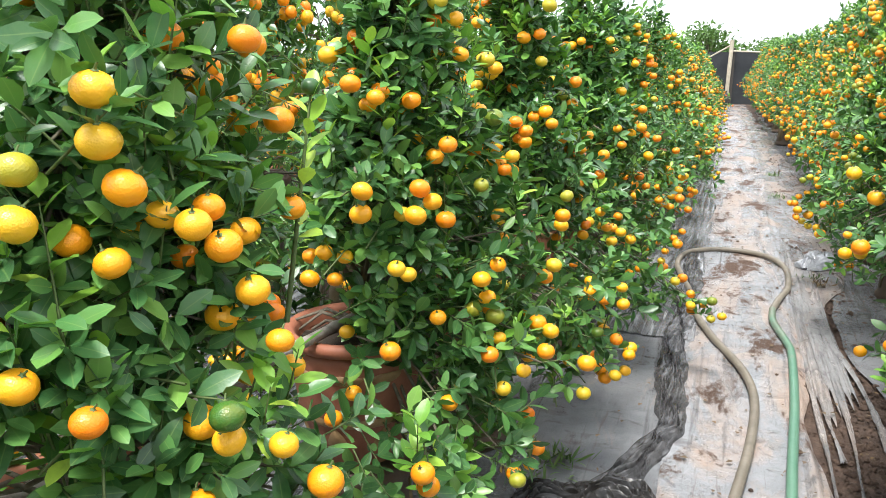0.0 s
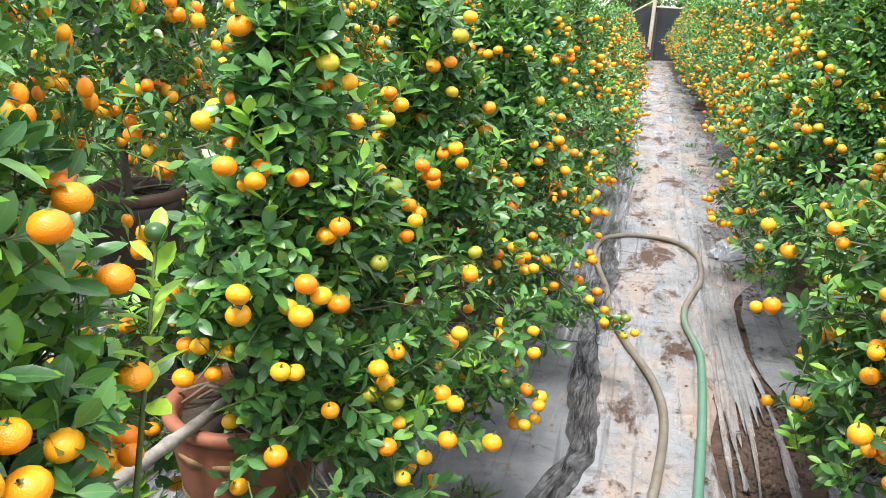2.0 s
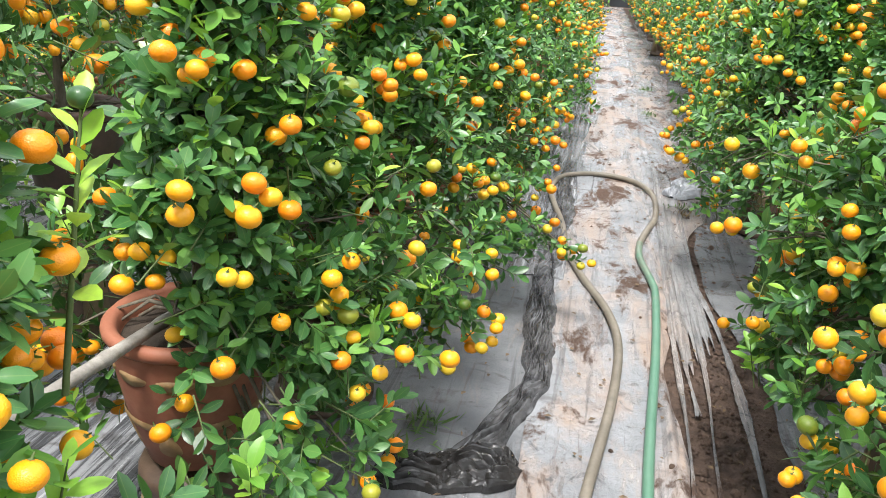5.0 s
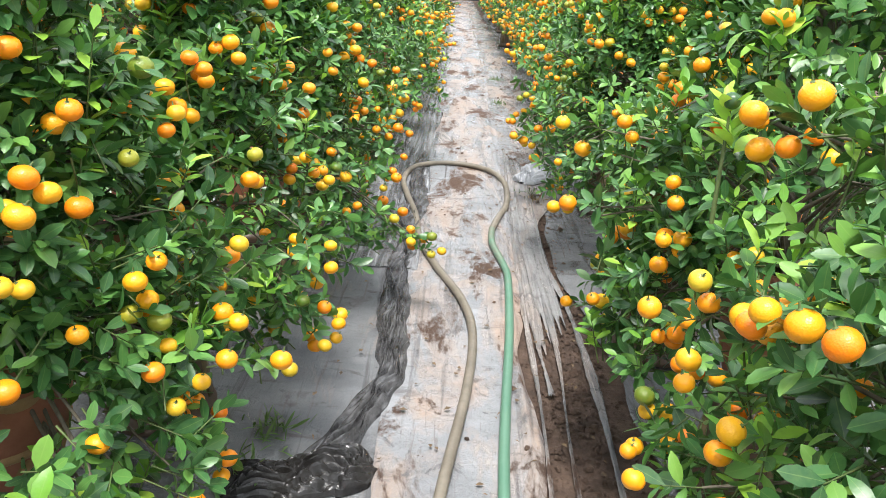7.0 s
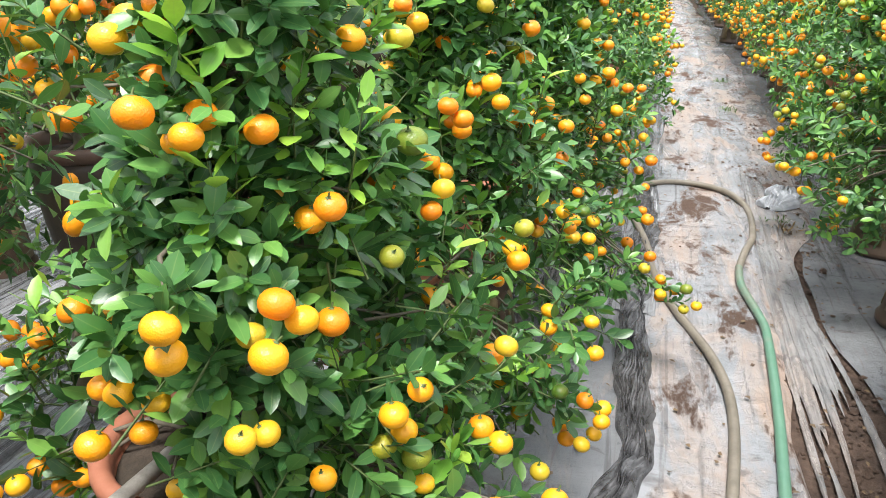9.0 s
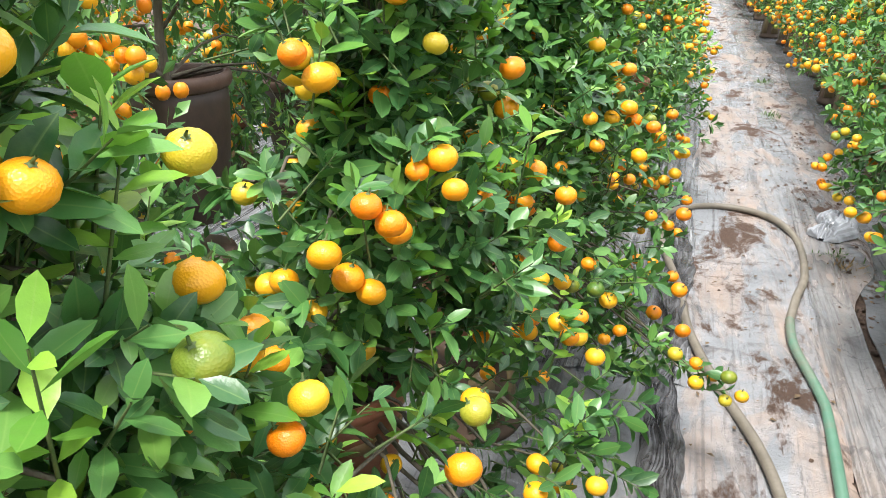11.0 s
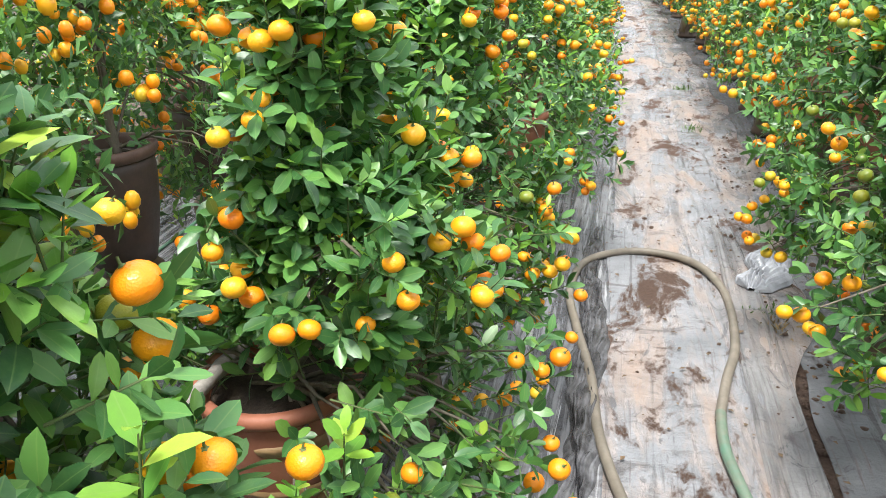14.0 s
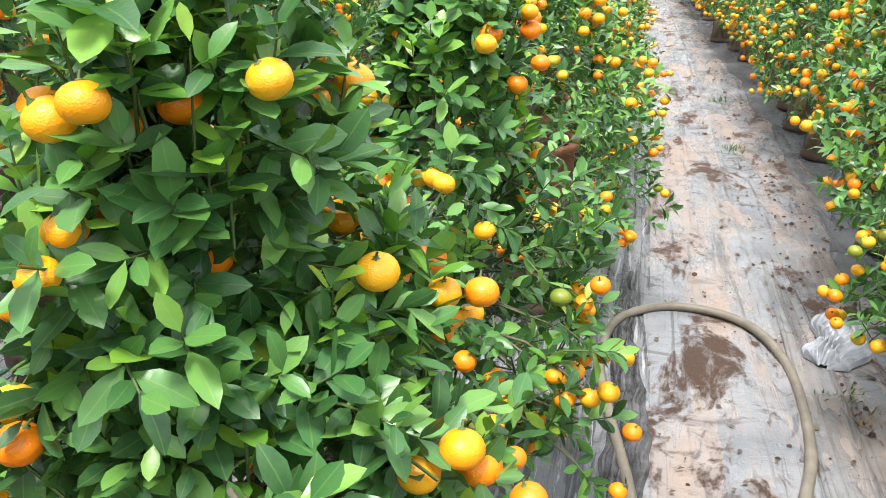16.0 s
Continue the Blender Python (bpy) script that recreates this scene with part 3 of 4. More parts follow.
LADEN_R1 = [(0.55, 1.76, 0.94), (0.57, 1.75, 1.44), (0.49, 1.62, 1.17), (0.51, 1.40, 1.22), (0.55, 1.36, 1.22), (0.40, 1.49, 0.845), (0.43, 1.68, 1.085), (0.49, 1.62, 1.165), (0.565, 1.74, 1.445), (0.545, 1.25, 1.25), (0.6, 1.6, 1.5), (0.5, 1.35, 0.9), (0.55, 1.5, 0.95)]
LADEN_R2 = [(0.38, 2.74, 1.205), (0.62, 2.69, 0.89), (0.535, 2.59, 1.25), (0.4, 2.57, 1.0), (0.65, 2.39, 0.98), (0.45, 2.73, 1.13), (0.685, 2.35, 0.99), (0.41, 2.62, 0.97), (0.52, 2.58, 0.69), (0.62, 2.3, 1.0), (0.46, 2.7, 0.62)]


def local(points, x, y, size=1.0, turn=0.0):
    back = Matrix.Rotation(-radians(turn), 3, "Z")
    return [tuple(back @ Vector((px - x, py - y, pz / size))) for px, py, pz in points]


NEAR = [citrus_tree(11 + i, 2, gap, local(lad, *LEFT_NEAR[i], LEFT_SIZE), 0.7) for i, (gap, lad) in enumerate(((78, LADEN_A), (-112, LADEN_B), (85, LADEN_B2), (-118, LADEN_C), (None, LADEN_D), (None, ())))]
NEAR += [citrus_tree(17 + i, 2, None, local(lad, *RIGHT_NEAR[i])) for i, lad in enumerate((LADEN_R1, LADEN_R2))]
spots = [(x, y, LEFT_SIZE, 0) for x, y in LEFT_NEAR] + [(x, y, 1.0, 0) for x, y in RIGHT_NEAR[:2]]
spots += [(x, y, 1.05, 40 + 83.0 * i) for i, (x, y) in enumerate(RIGHT_NEAR[2:])]
place(NEAR, spots, place_rng)
ALL_POTS = [s[:3] for s in spots]

# the second row: taller stacks in dark glazed pots, bare below the crown
SECOND = [citrus_tree(81 + i, 1, -52, dark=True) for i in range(3)]
spots = [(x, y, ROW2_SIZE, 9.0 * i) for i, (x, y) in enumerate(ROW2_NEAR)]
place(SECOND, spots, place_rng)
ALL_POTS += [s[:3] for s in spots]

def young_shoot(tree, foot, top, seed):
    """An upright new shoot with large pale leaves and a small green fruit at its tip."""
    rng = np.random.default_rng(seed)
    foot, top = np.array(foot), np.array(top)
    n = 15
    u = np.linspace(0.15, 1.0, n)
    a = np.arange(n) * 2.4 + rng.normal(0, 0.4, n)
    base = foot + (top - foot) * u[:, None]
    way = np.column_stack([np.cos(a), np.sin(a), 0.45 + 0.9 * u]) + rng.normal(0, 0.25, (n, 3))
    ln = rng.uniform(0.050, 0.080, n) * (1.05 - 0.25 * u)
    v, f = leaf_soup(base, way, np.tile((0, 0, 1.0), (n, 1)) + rng.normal(0, 0.2, (n, 3)), ln, ln * 0.46, True, rng)
    child("shoot_leaves", leaf_object_mesh("shoot_leaves", v, f, M_SHOOT, True), tree, "bright yellow-green new leaves")
    stem = Soup()
    stem.tube(np.linspace(foot - np.array((0.02, 0.01, 0.12)), top, 6), [0.005, 0.0045, 0.004, 0.0035, 0.003, 0.002], 6)
    child("shoot_stem", stem.mesh("shoot_stem", M_TWIG), tree, "thin green upright stem")
    knob = child("unripe_fruit", UNRIPE, tree, "small unripe dark green fruit")
    knob.location = top + np.array((0, 0, 0.012))
    knob.scale = (0.8, 0.8, 0.85)


young_shoot(NEAR[0], *local([(-0.68, 1.09, 1.22), (-0.672, 1.145, 1.50)], *LEFT_NEAR[0], LEFT_SIZE), 5)
young_shoot(NEAR[6], *local([(0.57, 1.80, 1.34), (0.545, 1.80, 1.44)], *RIGHT_NEAR[0]), 6)

MID = [citrus_tree(31 + i, 1) for i in range(4)]
spots = []
for row_x, y0, y1, gap, size in ((-0.80, 6.7, 15.5, 0.95, 0.93), (1.32, 6.7, 15.5, 0.95, 1.12), (-2.2, 0.0, 1.5, 1.0, 1.1), (-2.2, 7.9, 12, 1.1, 1.1)):
    y = y0
    while y < y1:
        spots.append((row_x + drift(y) + place_rng.normal(0, 0.05), y + place_rng.normal(0, 0.05), size * place_rng.uniform(0.96, 1.05), place_rng.uniform(0, 360)))
        y += gap
place(MID, spots, place_rng)
ALL_POTS += [s[:3] for s in spots]

FAR = [citrus_tree(51 + i, 0) for i in range(3)]
spots = []
# last two rows: unseen trees added behind the camera to close reflections
for row_x, y0, y1, gap, size in ((-0.86, 16.1, 30.5, 0.95, 0.94), (1.2, 16.1, 30.5, 0.95, 1.08), (-2.2, 12.6, 22, 1.4, 1.0), (-3.5, 1.2, 14, 1.25, 1.0),
                                 (-4.8, 2.5, 12, 1.5, 1.0), (2.5, 0.6, 9, 1.4, 1.04), (-0.95, -3.4, -1.0, 1.0, 1.0), (1.2, -3.4, -0.6, 1.0, 1.04)):
    y = y0
    while y < y1:
        spots.append((row_x + drift(y) + place_rng.normal(0, 0.06), y + place_rng.normal(0, 0.08), size * place_rng.uniform(0.95, 1.05), place_rng.uniform(0, 360)))
        y += gap
place(FAR, spots, place_rng)
ALL_POTS += [s[:3] for s in spots]


# ---- upturned base pots under the planted ones ----
BASE_BODY = lathe([(0.185, 0.0), (0.198, 0.004), (0.200, 0.03), (0.186, 0.045), (0.176, 0.12), (0.162, 0.24), (0.148, 0.36), (0.150, 0.375),
                   (0.160, 0.385), (0.160, 0.425), (0.150, 0.447), (0.02, 0.448)], 26).mesh("body", M_BROWNPOT)


def panel_mesh():
    s = Soup()
    v, f = [], []
    for i in range(2):
        for j in range(7):
            a = (j / 6 - 0.5) * 0.62
            z = 0.08 + 0.22 * i + (0.045 * (1 - (2 * j / 6 - 1) ** 2) if i else 0)
            r = float(np.interp(z, [0.045, 0.12, 0.24, 0.36], [0.186, 0.176, 0.162, 0.148]))
            v.append(((r + 0.004) * math.cos(a), (r + 0.004) * math.sin(a), z))
    n = len(v)
    v += [(x * 0.97, y * 0.97, z) for x, y, z in v]
    for j in range(6):
        f.append((j, j + 1, 8 + j, 7 + j))
    f += [(j + n, j, 7 + j - 0, 7 + j + n) for j in (0,)] + [(6, 6 + n, 13 + n, 13)]
    f += [(j, j + n, j + 1 + n, j + 1) for j in range(6)] + [(7 + j, 8 + j, 8 + j + n, 7 + j + n) for j in range(6)]
    s.add(v, f)
    return s.mesh("panel", M_PANEL)


PANEL = panel_mesh()
first = None
for x, y, size in ALL_POTS:
    if first is None:
        first = thing("pedestal_pot", "dark brown glazed base pot with olive relief panels", "pot", "base pots under the trees")
        child("body", BASE_BODY, first)
        for i in range(6):
            child("panel", PANEL, first, "olive relief panel").rotation_euler[2] = i * math.pi / 3
        first.matrix_basis = pose(x, y, 0.005) @ Matrix.Diagonal((1, 1, size, 1))
    else:
        copy_thing(first, pose(x, y, 0.005, 0, 0, 17 * x * y) @ Matrix.Diagonal((1, 1, size, 1)))


# ---- ground ----
def fbm(x, y, s, seed, octaves=4):
    out = np.zeros_like(x)
    amp = 1.0
    r = np.random.default_rng(seed)
    for _ in range(octaves):
        for _ in range(4):
            a, p = r.uniform(0, 6.28), r.uniform(0, 6.28)
            out += amp * np.sin((x * math.cos(a) + y * math.sin(a)) * s + p) * 0.35
        s *= 2.03
        amp *= 0.5
    return out


def grid_sheet(name, xs, ys, zf, material):
    X, Y = np.meshgrid(xs, ys)
    X, Y, Z = zf(X, Y)
    nx, ny = len(xs), len(ys)
    v = np.stack([X, Y, Z], -1).reshape(-1, 3)
    i = np.arange(ny - 1)[:, None] * nx + np.arange(nx - 1)[None]
    f = np.stack([i, i + 1, i + nx + 1, i + nx], -1).reshape(-1, 4)
    return new(name, mesh_of(name, v, f.tolist(), material))


def soil_shape(X, Y):
    near = np.exp(-((X / 9) ** 2 + ((Y - 12) / 26) ** 2))
    return X, Y, -0.018 + near * 0.006 * fbm(X, Y, 7, 1)


gx = np.concatenate([[-900, -300, -80, -30, -14], np.linspace(-8, -2, 25), np.linspace(-1.9, 2.2, 70), np.linspace(2.4, 6, 14), [14, 30, 80, 300, 900]])
gy = np.concatenate([[-900, -300, -80, -20], np.linspace(-5, 1, 20), np.linspace(1.1, 12, 180), np.linspace(12.3, 34, 60), [45, 80, 300, 900]])
ground = tagged(grid_sheet("ground", gx, gy, soil_shape, M_SOIL), "wet brown trodden soil with clods", "ground", kind="structure")


def path_shape(X, Y):
    t = (X + 0.13) / 0.72
    right = np.interp(Y, [3.9, 4.9, 5.8, 7.2, 9, 15, 30], [0.45, 0.58, 0.80, 0.92, 1.0, 0.85, 0.7])
    w = np.where(t > 0.5, 0.05 * fbm(Y, Y * 0, 3.1, 4) * (2 * t - 1), 0.03 * fbm(Y, Y * 0 + 9, 2.7, 5) * (1 - 2 * t))
    X = -0.13 + t * (right + 0.13) + w
    ridge = 0.015 * np.exp(-((X - 0.42 - 0.02 * np.sin(Y * 1.3)) / 0.014) ** 2) + 0.010 * np.exp(-((X - 0.46 - 0.015 * np.sin(Y * 1.9)) / 0.010) ** 2)
    cross = 0.008 * np.clip(fbm(X * 0.5, Y, 9, 8), 0, 2)
    X = X + drift(Y)
    return X, Y, 0.006 + 0.005 * (fbm(X, Y, 6, 2) + 1.5) + ridge + cross - 0.014 * np.clip(t - 0.95, 0, 1) / 0.05


path = tagged(grid_sheet("path_film", np.linspace(-0.13, 0.59, 64), np.linspace(-3, 31, 850), path_shape, M_FILM), "muddy silver-grey plastic film laid along the path", "plastic film", kind="structure")


def side_shape(X, Y):
    return X, Y, 0.001 + 0.005 * (fbm(X * 1.3, Y * 0.6, 8, 12) + 1) + 0.010 * np.abs(np.sin(X * 24 + 1.2 * np.sin(Y * 0.8) + 5 * np.sin(X * 3))) * (X < -1.25)


left_film = tagged(grid_sheet("left_film", np.linspace(-1.38, -0.10, 70), np.linspace(-3, 4.4, 90), side_shape, M_FILM_SIDE), "grey plastic mulch film under the potted trees", "plastic film", kind="structure")


def far_side_shape(X, Y):
    X, Y, Z = side_shape(X, Y)
    return X, Y + 0.03 * fbm(X, X * 0, 6, 19) * (Y < 4.5), Z + 0.003 + 0.006 * np.abs(np.sin(X * 47 + 1.1 * np.sin(Y * 0.9)))


far_left_film = tagged(grid_sheet("far_left_film", np.linspace(-1.38, -0.10, 110), np.linspace(4.3, 30, 200), far_side_shape, M_FILM_WORN), "worn grey film with long black stripes", "plastic film", kind="structure")


def aisle_shape(X, Y):
    X, Y, Z = side_shape(X, Y)
    return X + 0.02 * fbm(Y, Y * 0, 2.4, 18) * (X > -1.5), Y, Z + 0.006 + 0.007 * np.abs(np.sin(X * 41 + 0.9 * np.sin(Y * 1.1)))


aisle_film = tagged(grid_sheet("aisle_film", np.linspace(-4.6, -1.34, 200), np.linspace(-3, 30, 220), aisle_shape, M_FILM_AISLE), "pleated grey and black plastic film between the rows", "plastic film", kind="structure")


def right_shape(X, Y):
    return X + 0.07 * fbm(Y, Y * 0, 2.2, 15) * (X < 1.2) + 0.12 * np.clip(4.2 - Y, 0, 1) * (X < 1.2), Y, -0.010 + 0.006 * (fbm(X, Y, 7, 13) + 1)


right_film = tagged(grid_sheet("right_film", np.linspace(0.68, 3.2, 66), np.linspace(-3, 30, 330), right_shape, M_FILM_SIDE), "grey plastic mulch film under the potted trees", "plastic film", kind="structure")


# pleated edge of the film, drawn out in long folds
def pleat_shape(X, Y):
    u = (X - 0.5) / 0.2
    wave = u * 2.3 + 0.8 * fbm(u * 2.2, Y * 0.22, 2.4, 21, 3) + 0.3 * np.sin(Y * 1.3 + u * 3)
    fold = np.abs(np.sin(wave * math.pi)) ** 2 * (0.4 + 0.6 * np.sin(wave * 1.9) ** 2)
    ends = 0.03 * np.clip(np.abs((Y - 5.6) / 1.9), 0.7, 1) ** 4
    Y = 7.5 - (7.5 - Y) * (1 + 0.16 * fbm(u * 3, u * 0, 3.5, 23, 3) - 0.04)
    return 0.47 + u * np.interp(Y, [3.6, 6, 7.6], [0.22, 0.17, 0.10]) + 0.02 * np.sin(Y * 1.1), Y, 0.026 + 0.015 * fold + 0.004 * fbm(X, Y, 11, 17) - ends


pleats = tagged(grid_sheet("pleated_film", np.linspace(0.5, 0.7, 60), np.linspace(3.7, 7.5, 200), pleat_shape, M_PLEAT), "pale plastic film edge pulled into long narrow pleats", "plastic film", kind="structure")


def tape(line, width, seed):
    """A narrow twisted strip of torn film lying on the soil."""
    rng = np.random.default_rng(seed)
    c = spline(line, 16)
    n = len(c)
    d = unit(np.gradient(c, axis=0))
    w = width * (1 + 0.4 * np.sin(np.arange(n) * 0.21 + seed) + rng.normal(0, 0.08, n))
    u = np.linspace(-1, 1, 7)
    X = c[:, 0][:, None] + d[:, 1][:, None] * u * w[:, None]
    Y = c[:, 1][:, None] - d[:, 0][:, None] * u * w[:, None]
    Z = -0.006 + 0.016 * np.abs(np.sin(u * 4 + 0.1 * np.arange(n)[:, None])) + 0.01 * (1 - u ** 2) + np.clip(c[:, 1][:, None] - 3.9, 0, 1) * 0.03
    v = np.stack([X, Y, Z + 0 * X], -1).reshape(-1, 3)
    i = np.arange(n - 1)[:, None] * 7 + np.arange(6)[None]
    f = np.stack([i, i + 7, i + 8, i + 1], -1).reshape(-1, 4)
    return tagged(new("film_strip", mesh_of("film_strip", v, f.tolist(), M_PLEAT)), "narrow pale strip of torn plastic film on the soil", "film strip", "strips of torn film")


def spline(pts, per=10):
    p = np.array([pts[0]] + list(pts) + [pts[-1]], float)
    out = []
    for i in range(1, len(p) - 2):
        for s in np.arange(per) / per:
            a, b, c, d = p[i - 1], p[i], p[i + 1], p[i + 2]
            out.append(0.5 * (2 * b + (c - a) * s + (2 * a - 5 * b + 4 * c - d) * s ** 2 + (3 * b - a - 3 * c + d) * s ** 3))
    out.append(p[-2])
    return np.array(out)


tape([(0.62, 4.5), (0.70, 3.9), (0.72, 3.2), (0.71, 2.6), (0.68, 1.6)], 0.016, 1)
tape([(0.56, 4.4), (0.58, 3.9), (0.59, 3.4), (0.56, 2.7), (0.55, 1.5)], 0.008, 2)
tape([(0.50, 4.4), (0.52, 3.9), (0.51, 3.5), (0.53, 3.1)], 0.012, 3)
tape([(0.46, 4.2), (0.47, 3.6), (0.475, 3.0), (0.46, 2.2), (0.46, 1.4)], 0.010, 4)


def crumple(name, label, pts, width, height, seed, material, z0=0.012, smooth=False):
    """A gathered ridge of plastic film along a line."""
    pts = np.array(pts)
    t = np.linspace(0, len(pts) - 1, 190)
    cx, cy = np.interp(t, range(len(pts)), pts[:, 0]), np.interp(t, range(len(pts)), pts[:, 1])
    d = unit(np.stack([np.gradient(cx), np.gradient(cy)], -1))
    u = np.linspace(-1, 1, 36)
    U, T = np.meshgrid(u, t)
    ends = np.clip(0.25 + 2.2 * np.sin(math.pi * T / (len(pts) - 1)), 0.25, 1)
    wob = width * (1 + 0.22 * np.sin(T * 2.1 + seed + U) + 0.14 * np.sin(T * 5.3 + 2 * U)) * ends
    fold = np.abs(np.sin(U * 9 + 1.5 * np.sin(T * 2.2 + seed + U) + 0.8 * np.sin(T * 5 - 2 * U)))
    fold2 = np.abs(np.sin(U * 13 - T * 6 + 2.0 * np.sin(T * 4 + U * 5)))
    Z = z0 + height * np.clip(1 - U ** 2, 0, 1) ** 0.7 * (0.3 + 0.5 * fold + 0.35 * fold2) - 0.008 * (np.abs(U) > 0.97)
    X = cx[:, None] + d[:, 1][:, None] * U * wob + 0.012 * np.sin(T * 6 + U * 4)
    Y = cy[:, None] - d[:, 0][:, None] * U * wob
    Z = Z + 0.45 * height * np.abs(fbm(X * 5, Y * 2.2, 4.2, int(seed) + 60, 3)) * np.clip(1 - U ** 2, 0, 1) ** 0.5
    Z = z0 - 0.008 + (Z - z0 + 0.008) * ends
    X = X + 0.012 * fbm(X, Y, 21, int(seed) + 70, 2)
    v = np.stack([X, Y, Z], -1).reshape(-1, 3)
    nx = len(u)
    i = np.arange(len(t) - 1)[:, None] * nx + np.arange(nx - 1)[None]
    f = np.stack([i, i + nx, i + nx + 1, i + 1], -1).reshape(-1, 4)
    return tagged(new(name, mesh_of(name, v, f.tolist(), material, smooth)), label, "plastic film")


crumple("crumpled_film", "gathered dark crinkled plastic film beside the path", [(-0.42, 2.35), (-0.26, 2.7), (-0.15, 3.1), (-0.17, 3.5), (-0.19, 4.1), (-0.19, 4.8), (-0.2, 5.6), (-0.2, 7.0)], 0.072, 0.036, 1.0, M_BLACK)
crumple("black_sheet", "crumpled black plastic sheet lying on the ground", [(-0.62, 2.36), (-0.45, 2.44), (-0.28, 2.52), (-0.15, 2.55)], 0.105, 0.05, 3.0, M_JET)
crumple("film_scrap", "crumpled scrap of grey plastic film on the soil", [(0.60, 6.15), (0.70, 6.35), (0.80, 6.6)], 0.11, 0.05, 5.0, M_SCRAP, 0.034)


def moss_shape(X, Y):
    u, w = (X + 2.02) / 0.34, (Y - 4.38) / 0.30
    r = np.sqrt(u ** 2 + w ** 2) * (1 + 0.16 * fbm(X, Y, 9, 33))
    return X, Y, 0.040 + 0.004 * fbm(X, Y, 30, 34) - 0.06 * np.clip(r - 0.75, 0, 1)


tagged(grid_sheet("moss_patch", np.linspace(-2.45, -1.6, 50), np.linspace(3.98, 4.78, 50), moss_shape, M_MOSS), "dark wet patch of mud and green moss on the film", "moss", kind="stuff")


def scatter(name, label, category, count, seed, shape, material, spot):
    """Loose small bits in one sheet of stuff."""
    rng = np.random.default_rng(seed)
    s = Soup()
    for _ in range(count):
        x, y, z = spot(rng)
        v, f = shape(rng)
        s.add(np.array(v) + np.array((x, y, z)), f)
    return tagged(new(name, s.mesh(name, material)), label, category, kind="stuff")


def clod(rng):
    r = min(rng.gamma(1.6, 0.0034) + 0.0022, 0.022)
    v = [(0, 0, r * 0.8)]
    for k, (q, zz) in enumerate(((0.75, 0.45), (1.0, -0.1))):
        for j in range(6):
            a = j * math.pi / 3 + k * 0.5
            v.append((math.cos(a) * r * q * rng.uniform(0.7, 1.2), math.sin(a) * r * q * rng.uniform(0.7, 1.2), r * zz * rng.uniform(0.7, 1.2)))
    f = [(0, 1 + j, 1 + (j + 1) % 6) for j in range(6)]
    for j in range(6):
        a, b, c, d = 1 + j, 1 + (j + 1) % 6, 7 + j, 7 + (j + 1) % 6
        f += [(a, c, b), (b, c, d)]
    return v, f


def scrap(rng):
    a, L, W = rng.uniform(0, 6.28), rng.uniform(0.012, 0.04), rng.uniform(0.003, 0.012)
    d, e = np.array((math.cos(a), math.sin(a), 0)), np.array((-math.sin(a), math.cos(a), 0))
    v = [(0, 0, 0), d * L * 0.5 + e * W + (0, 0, 0.006), d * L * 0.5 + (0, 0, 0.002), d * L * 0.5 - e * W + (0, 0, 0.006), d * L + (0, 0, 0.004)]
    return v, [(0, 2, 1), (0, 3, 2), (1, 2, 4), (2, 3, 4)]


scatter("soil_clods", "dark brown clods of loose soil", "soil", 2200, 41, clod, M_SOIL, lambda r: (r.normal(0.62, 0.11), r.uniform(1.4, 5.6), -0.012))
scatter("soil_crumbs", "brown crumbs of soil scattered on the film", "soil", 420, 42, clod, M_SOIL, lambda r: (r.normal(0.72, 0.16), r.uniform(5, 14), 0.022))
scatter("path_crumbs", "brown crumbs of soil scattered on the film", "soil", 50, 43, clod, M_SOIL, lambda r: (r.uniform(-0.05, 0.5), r.uniform(1.8, 12), 0.014))
scatter("leaf_litter", "small dry brown leaf scraps on the film", "litter", 420, 44, scrap, M_LITTER, lambda r: (r.normal(0.3, 0.45), r.uniform(1.8, 13), 0.026))

# ---- hose ----
hose = thing("garden_hose", "green garden hose caked in grey mud, looped along the path", "hose")
HOSE_D = [(0.02, -2.5), (-0.02, 0.5), (0.04, 1.9), (0.093, 2.43), (0.176, 3.07), (0.201, 3.56), (0.145, 3.92), (0.0, 4.33), (-0.116, 4.76), (-0.17, 5.2), (-0.25, 5.6), (-0.31, 6.0), (-0.25, 6.38),
          (-0.043, 6.56), (0.194, 6.556), (0.379, 6.4), (0.469, 6.05), (0.455, 5.56), (0.385, 5.25), (0.335, 5.0)]
HOSE_G = [(0.335, 5.0), (0.33, 4.75), (0.385, 4.4), (0.399, 4.2), (0.375, 3.59), (0.324, 2.89), (0.299, 2.45), (0.28, 1.8), (0.3, 0.5), (0.33, -2.5)]


for part_name, line, mat, label in (("muddy_length", HOSE_D, M_HOSE_D, "mud-caked grey length"), ("green_length", HOSE_G, M_HOSE_MIX, "green length with patches of mud")):
    s = Soup()
    c = spline(line)
    s.tube(np.column_stack([c, np.full(len(c), 0.036)]), 0.021, 12)
    child(part_name, s.mesh(part_name, mat), hose, label)


# ---- bamboo props lying across the pots ----
def bamboo(name, a, b, r, label, material, nodes=5):
    a, b = np.array(a, float), np.array(b, float)
    pts, rad = [], []
    for i in range(nodes * 6 + 1):
        t = i / (nodes * 6)
        p = a + (b - a) * t
        p[2] += 0.01 * math.sin(t * 5)
        pts.append(p)
        rad.append(r * (1.22 if i % 6 == 0 else 1.0) * (1.05 - 0.15 * t))
    s = Soup()
    s.tube(pts, rad, 10)
    n = len(s.v)
    s.f += [tuple(range(10)), tuple(range(n - 1, n - 11, -1))]
    return tagged(new(name, s.mesh(name, material)), label, "bamboo pole", "bamboo poles on the pots")


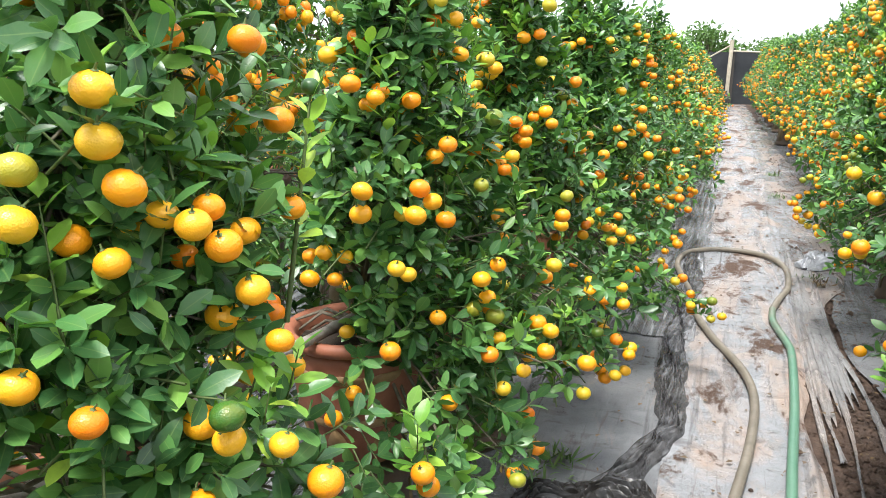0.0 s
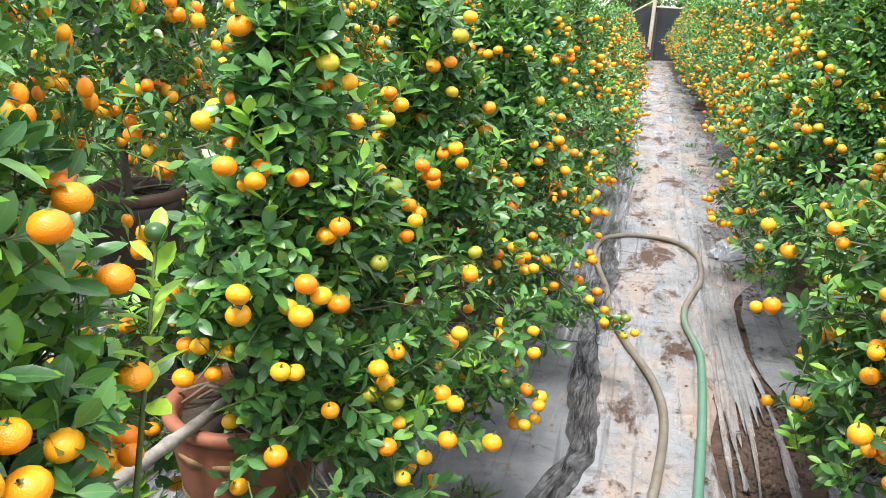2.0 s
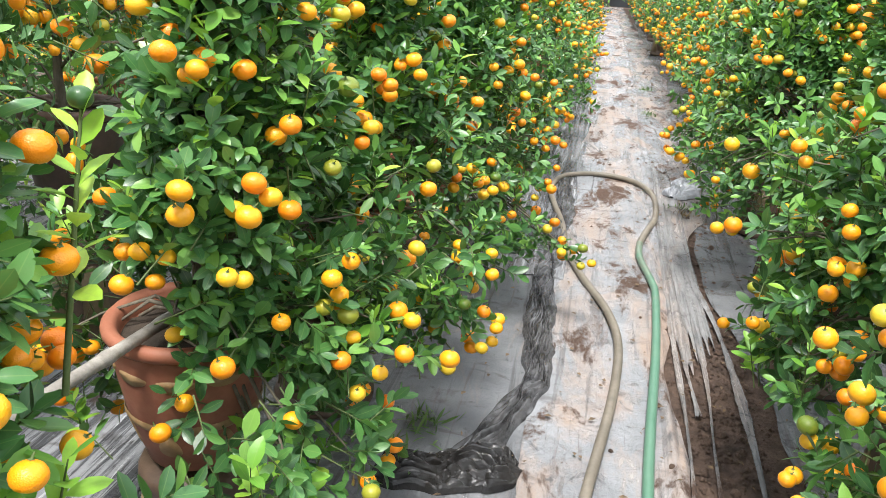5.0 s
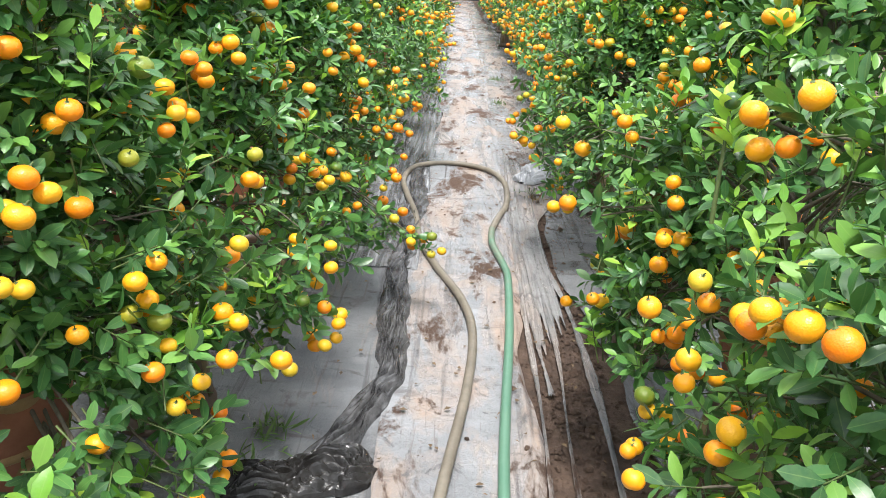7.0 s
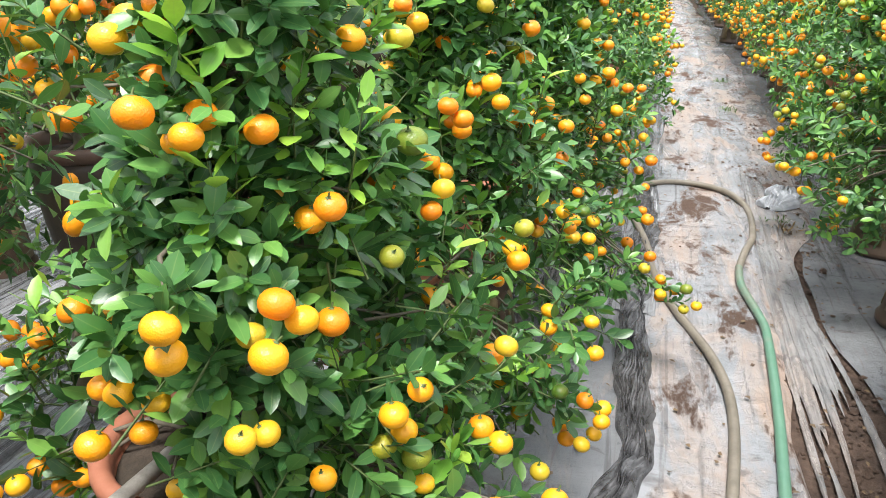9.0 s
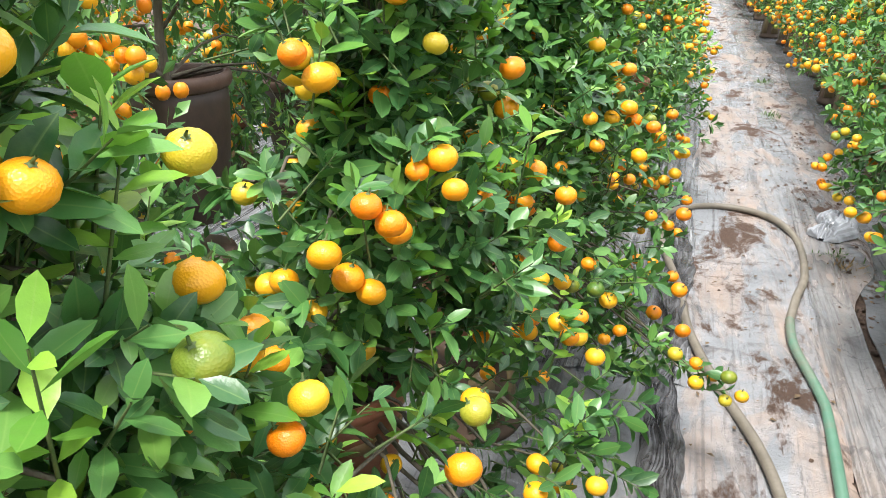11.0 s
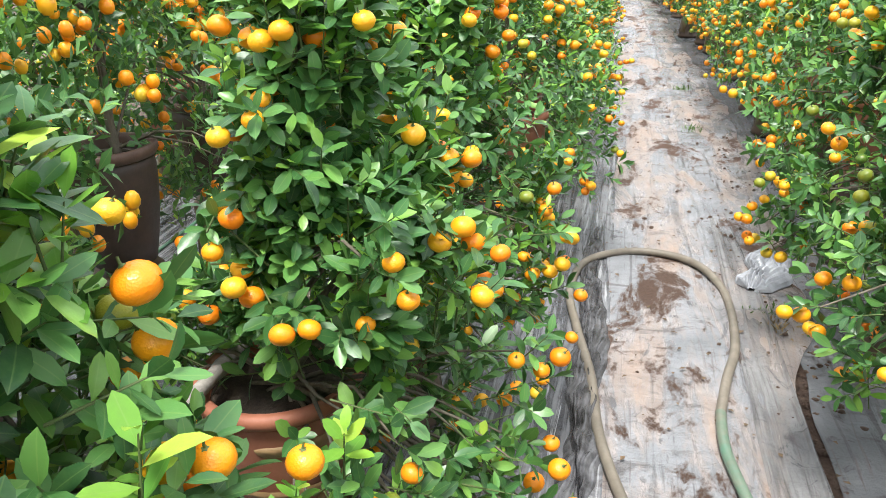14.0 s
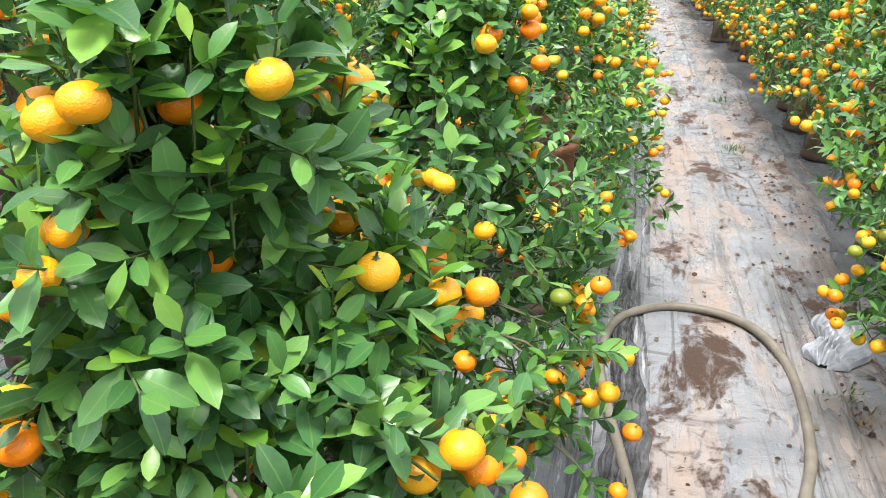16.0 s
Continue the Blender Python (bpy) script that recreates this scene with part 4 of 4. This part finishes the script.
bamboo("bamboo_pole", (-1.07, 0.78, 0.838), (-0.99, 1.99, 0.832), 0.016, "weathered grey bamboo pole resting on two pot rims", M_BAMBOO, 6)
bamboo("bamboo_pole", (-0.93, 1.80, 0.842), (-0.98, 2.93, 0.838), 0.017, "weathered grey bamboo pole resting on two pot rims", M_BAMBOO, 6)
bamboo("bamboo_pole", (-1.00, 2.72, 0.846), (-1.03, 4.02, 0.842), 0.020, "weathered grey bamboo pole resting on two pot rims", M_BAMBOO, 6)


aisle_hose = Soup()
line = spline([(-2.95, 4.4), (-2.93, 5.0), (-2.80, 5.4), (-2.85, 6.4), (-2.9, 8.0)])
aisle_hose.tube(np.column_stack([line, np.full(len(line), 0.03)]), 0.012, 8)
tagged(new("watering_hose", aisle_hose.mesh("watering_hose", M_HOSE_G)), "thin dark green hose lying between the rows", "hose")


# ---- weeds ----
def weed(at, seed, n, size, material, label):
    rng = np.random.default_rng(seed)
    base = np.column_stack([rng.normal(0, size * 0.5, n), rng.normal(0, size * 0.5, n), np.full(n, 0.0)])
    way = unit(np.column_stack([rng.normal(0, 0.7, n), rng.normal(0, 0.7, n), rng.uniform(0.3, 1.2, n)]))
    ln = rng.uniform(0.5, 1.0, n) * size
    v, f = leaf_soup(base, way, np.tile((0.1, 0.2, 1.0), (n, 1)) + rng.normal(0, 0.3, (n, 3)), ln, ln * 0.12, True, rng)
    ob = new("weed_tuft", leaf_object_mesh("weed_tuft", v, f, material, True))
    ob.location = at
    return tagged(ob, label, "weed", kind="stuff")


weed((-0.52, 2.72, 0.008), 1, 60, 0.10, M_WEED, "tuft of green weeds growing through the film")
weed((-0.58, 2.47, 0.03), 2, 24, 0.09, M_WEED, "tuft of green weeds growing through the film")
weed((0.66, 5.95, -0.012), 3, 70, 0.08, M_WEED, "small green weeds beside the path")
weed((0.68, 5.8, -0.012), 4, 60, 0.09, M_STRAW, "dry brown grass tuft beside the path")
weed((0.55, 9.6, -0.005), 6, 60, 0.09, M_WEED, "small green weeds beside the path")
weed((0.6, 11.5, -0.005), 7, 60, 0.10, M_WEED, "small green weeds beside the path")

# ---- far end of the path ----
fence = thing("shade_net_fence", "dark shade-net fence on posts across the path's end", "fence", at=(-0.3, 32, 0))


def box(x0, x1, y0, y1, z0, z1):
    v = [(x, y, z) for z in (z0, z1) for y in (y0, y1) for x in (x0, x1)]
    return v, [(0, 2, 3, 1), (4, 5, 7, 6), (0, 1, 5, 4), (1, 3, 7, 5), (3, 2, 6, 7), (2, 0, 4, 6)]


def net_sheet():
    X, Z = np.meshgrid(np.linspace(-30, 30, 121), np.linspace(-0.02, 1.95, 12))
    Y = 0.05 * np.sin(X * 2.2) * (1 - (Z / 2) ** 2) + 0.03 * np.sin(X * 5 + Z * 3)
    v = np.concatenate([np.stack([X, Y, Z], -1).reshape(-1, 3), np.stack([X, Y + 0.006, Z], -1).reshape(-1, 3)])
    i = (np.arange(11)[:, None] * 121 + np.arange(120)[None]).reshape(-1)
    f = np.stack([i, i + 1, i + 122, i + 121], -1)
    return mesh_of("net", v, np.concatenate([f, f[:, ::-1] + 121 * 12]).tolist(), M_NET)


child("net", net_sheet(), fence, "sagging dark grey shade net")
for px in (-24, -16, -8, 0.12, 8, 16, 24):
    s = Soup()
    s.add(*box(px - 0.05, px + 0.05, -0.16, -0.07, -0.02, 2.1))
    child("post", s.mesh("post", M_DARKWOOD, False), fence, "dark square post")
for a, b, r in (((-0.02, -0.3, 0.0), (0.03, -0.26, 2.4), 0.075), ((-1.1, -0.2, 1.55), (0.0, -0.25, 2.2), 0.03), ((0.1, -0.2, 1.98), (1.4, -0.2, 1.93), 0.03)):
    s = Soup()
    s.tube(np.linspace(a, b, 6), r, 8)
    child("brace", s.mesh("brace", M_POLE), fence, "pale bamboo brace")
jar = tagged(new("round_jar", lathe([(0.02, 0), (0.14, 0.0), (0.24, 0.12), (0.27, 0.25), (0.24, 0.38), (0.15, 0.46), (0.15, 0.50), (0.17, 0.52), (0.13, 0.52), (0.12, 0.46)], 28).mesh("round_jar", M_JAR)), "dark round clay jar at the end of the path", "jar")
jar.location = (-0.45, 30.6, 0.02)


def far_tree(x, y, hgt, wid, seed):
    """A broad tree behind the fence."""
    rng = np.random.default_rng(seed)
    tree = thing("broadleaf_tree", "hazy green broadleaf tree behind the fence", "tree", "trees behind the fence", at=(x, y, -0.02))
    s = Soup()
    s.tube([(0, 0, 0), (0.1, 0, hgt * 0.4), (0, 0.1, hgt * 0.8)], [0.22, 0.16, 0.05], 8)
    clumps = []
    for i in range(16):
        a, q = rng.uniform(0, 6.28), rng.uniform(0.2, 1)
        c = np.array((math.cos(a) * wid * q, math.sin(a) * wid * q, hgt * rng.uniform(0.5, 0.95) * (1.05 - 0.25 * q)))
        clumps.append(c)
        s.tube([(0, 0, hgt * 0.4), c * np.array((0.5, 0.5, 0.85)), c], [0.09, 0.05, 0.02], 5)
    child("trunk", s.mesh("trunk", M_BARK), tree)
    n = 1500
    ci = np.array(clumps)[rng.integers(0, 16, n)]
    base = ci + rng.normal(0, 1, (n, 3)) * np.array((wid * 0.24, wid * 0.24, hgt * 0.08))
    ln = rng.uniform(0.25, 0.5, n)
    v, f = leaf_soup(base, rng.normal(0, 1, (n, 3)), rng.normal(0, 0.5, (n, 3)) + np.array((0, 0, 1.0)), ln, ln * 0.6, False, rng)
    child("crown", leaf_object_mesh("crown", v, f, M_WOODS, False), tree, kind="stuff")


for i, (x, y, hh, w) in enumerate(((-2.0, 62, 4.2, 2.6), (3.5, 66, 3.6, 2.4), (-9, 70, 3.4, 2.8), (10, 72, 3.4, 2.8), (-17, 75, 3.6, 3), (18, 76, 3.6, 3))):
    far_tree(x, y, hh, w, 70 + i)
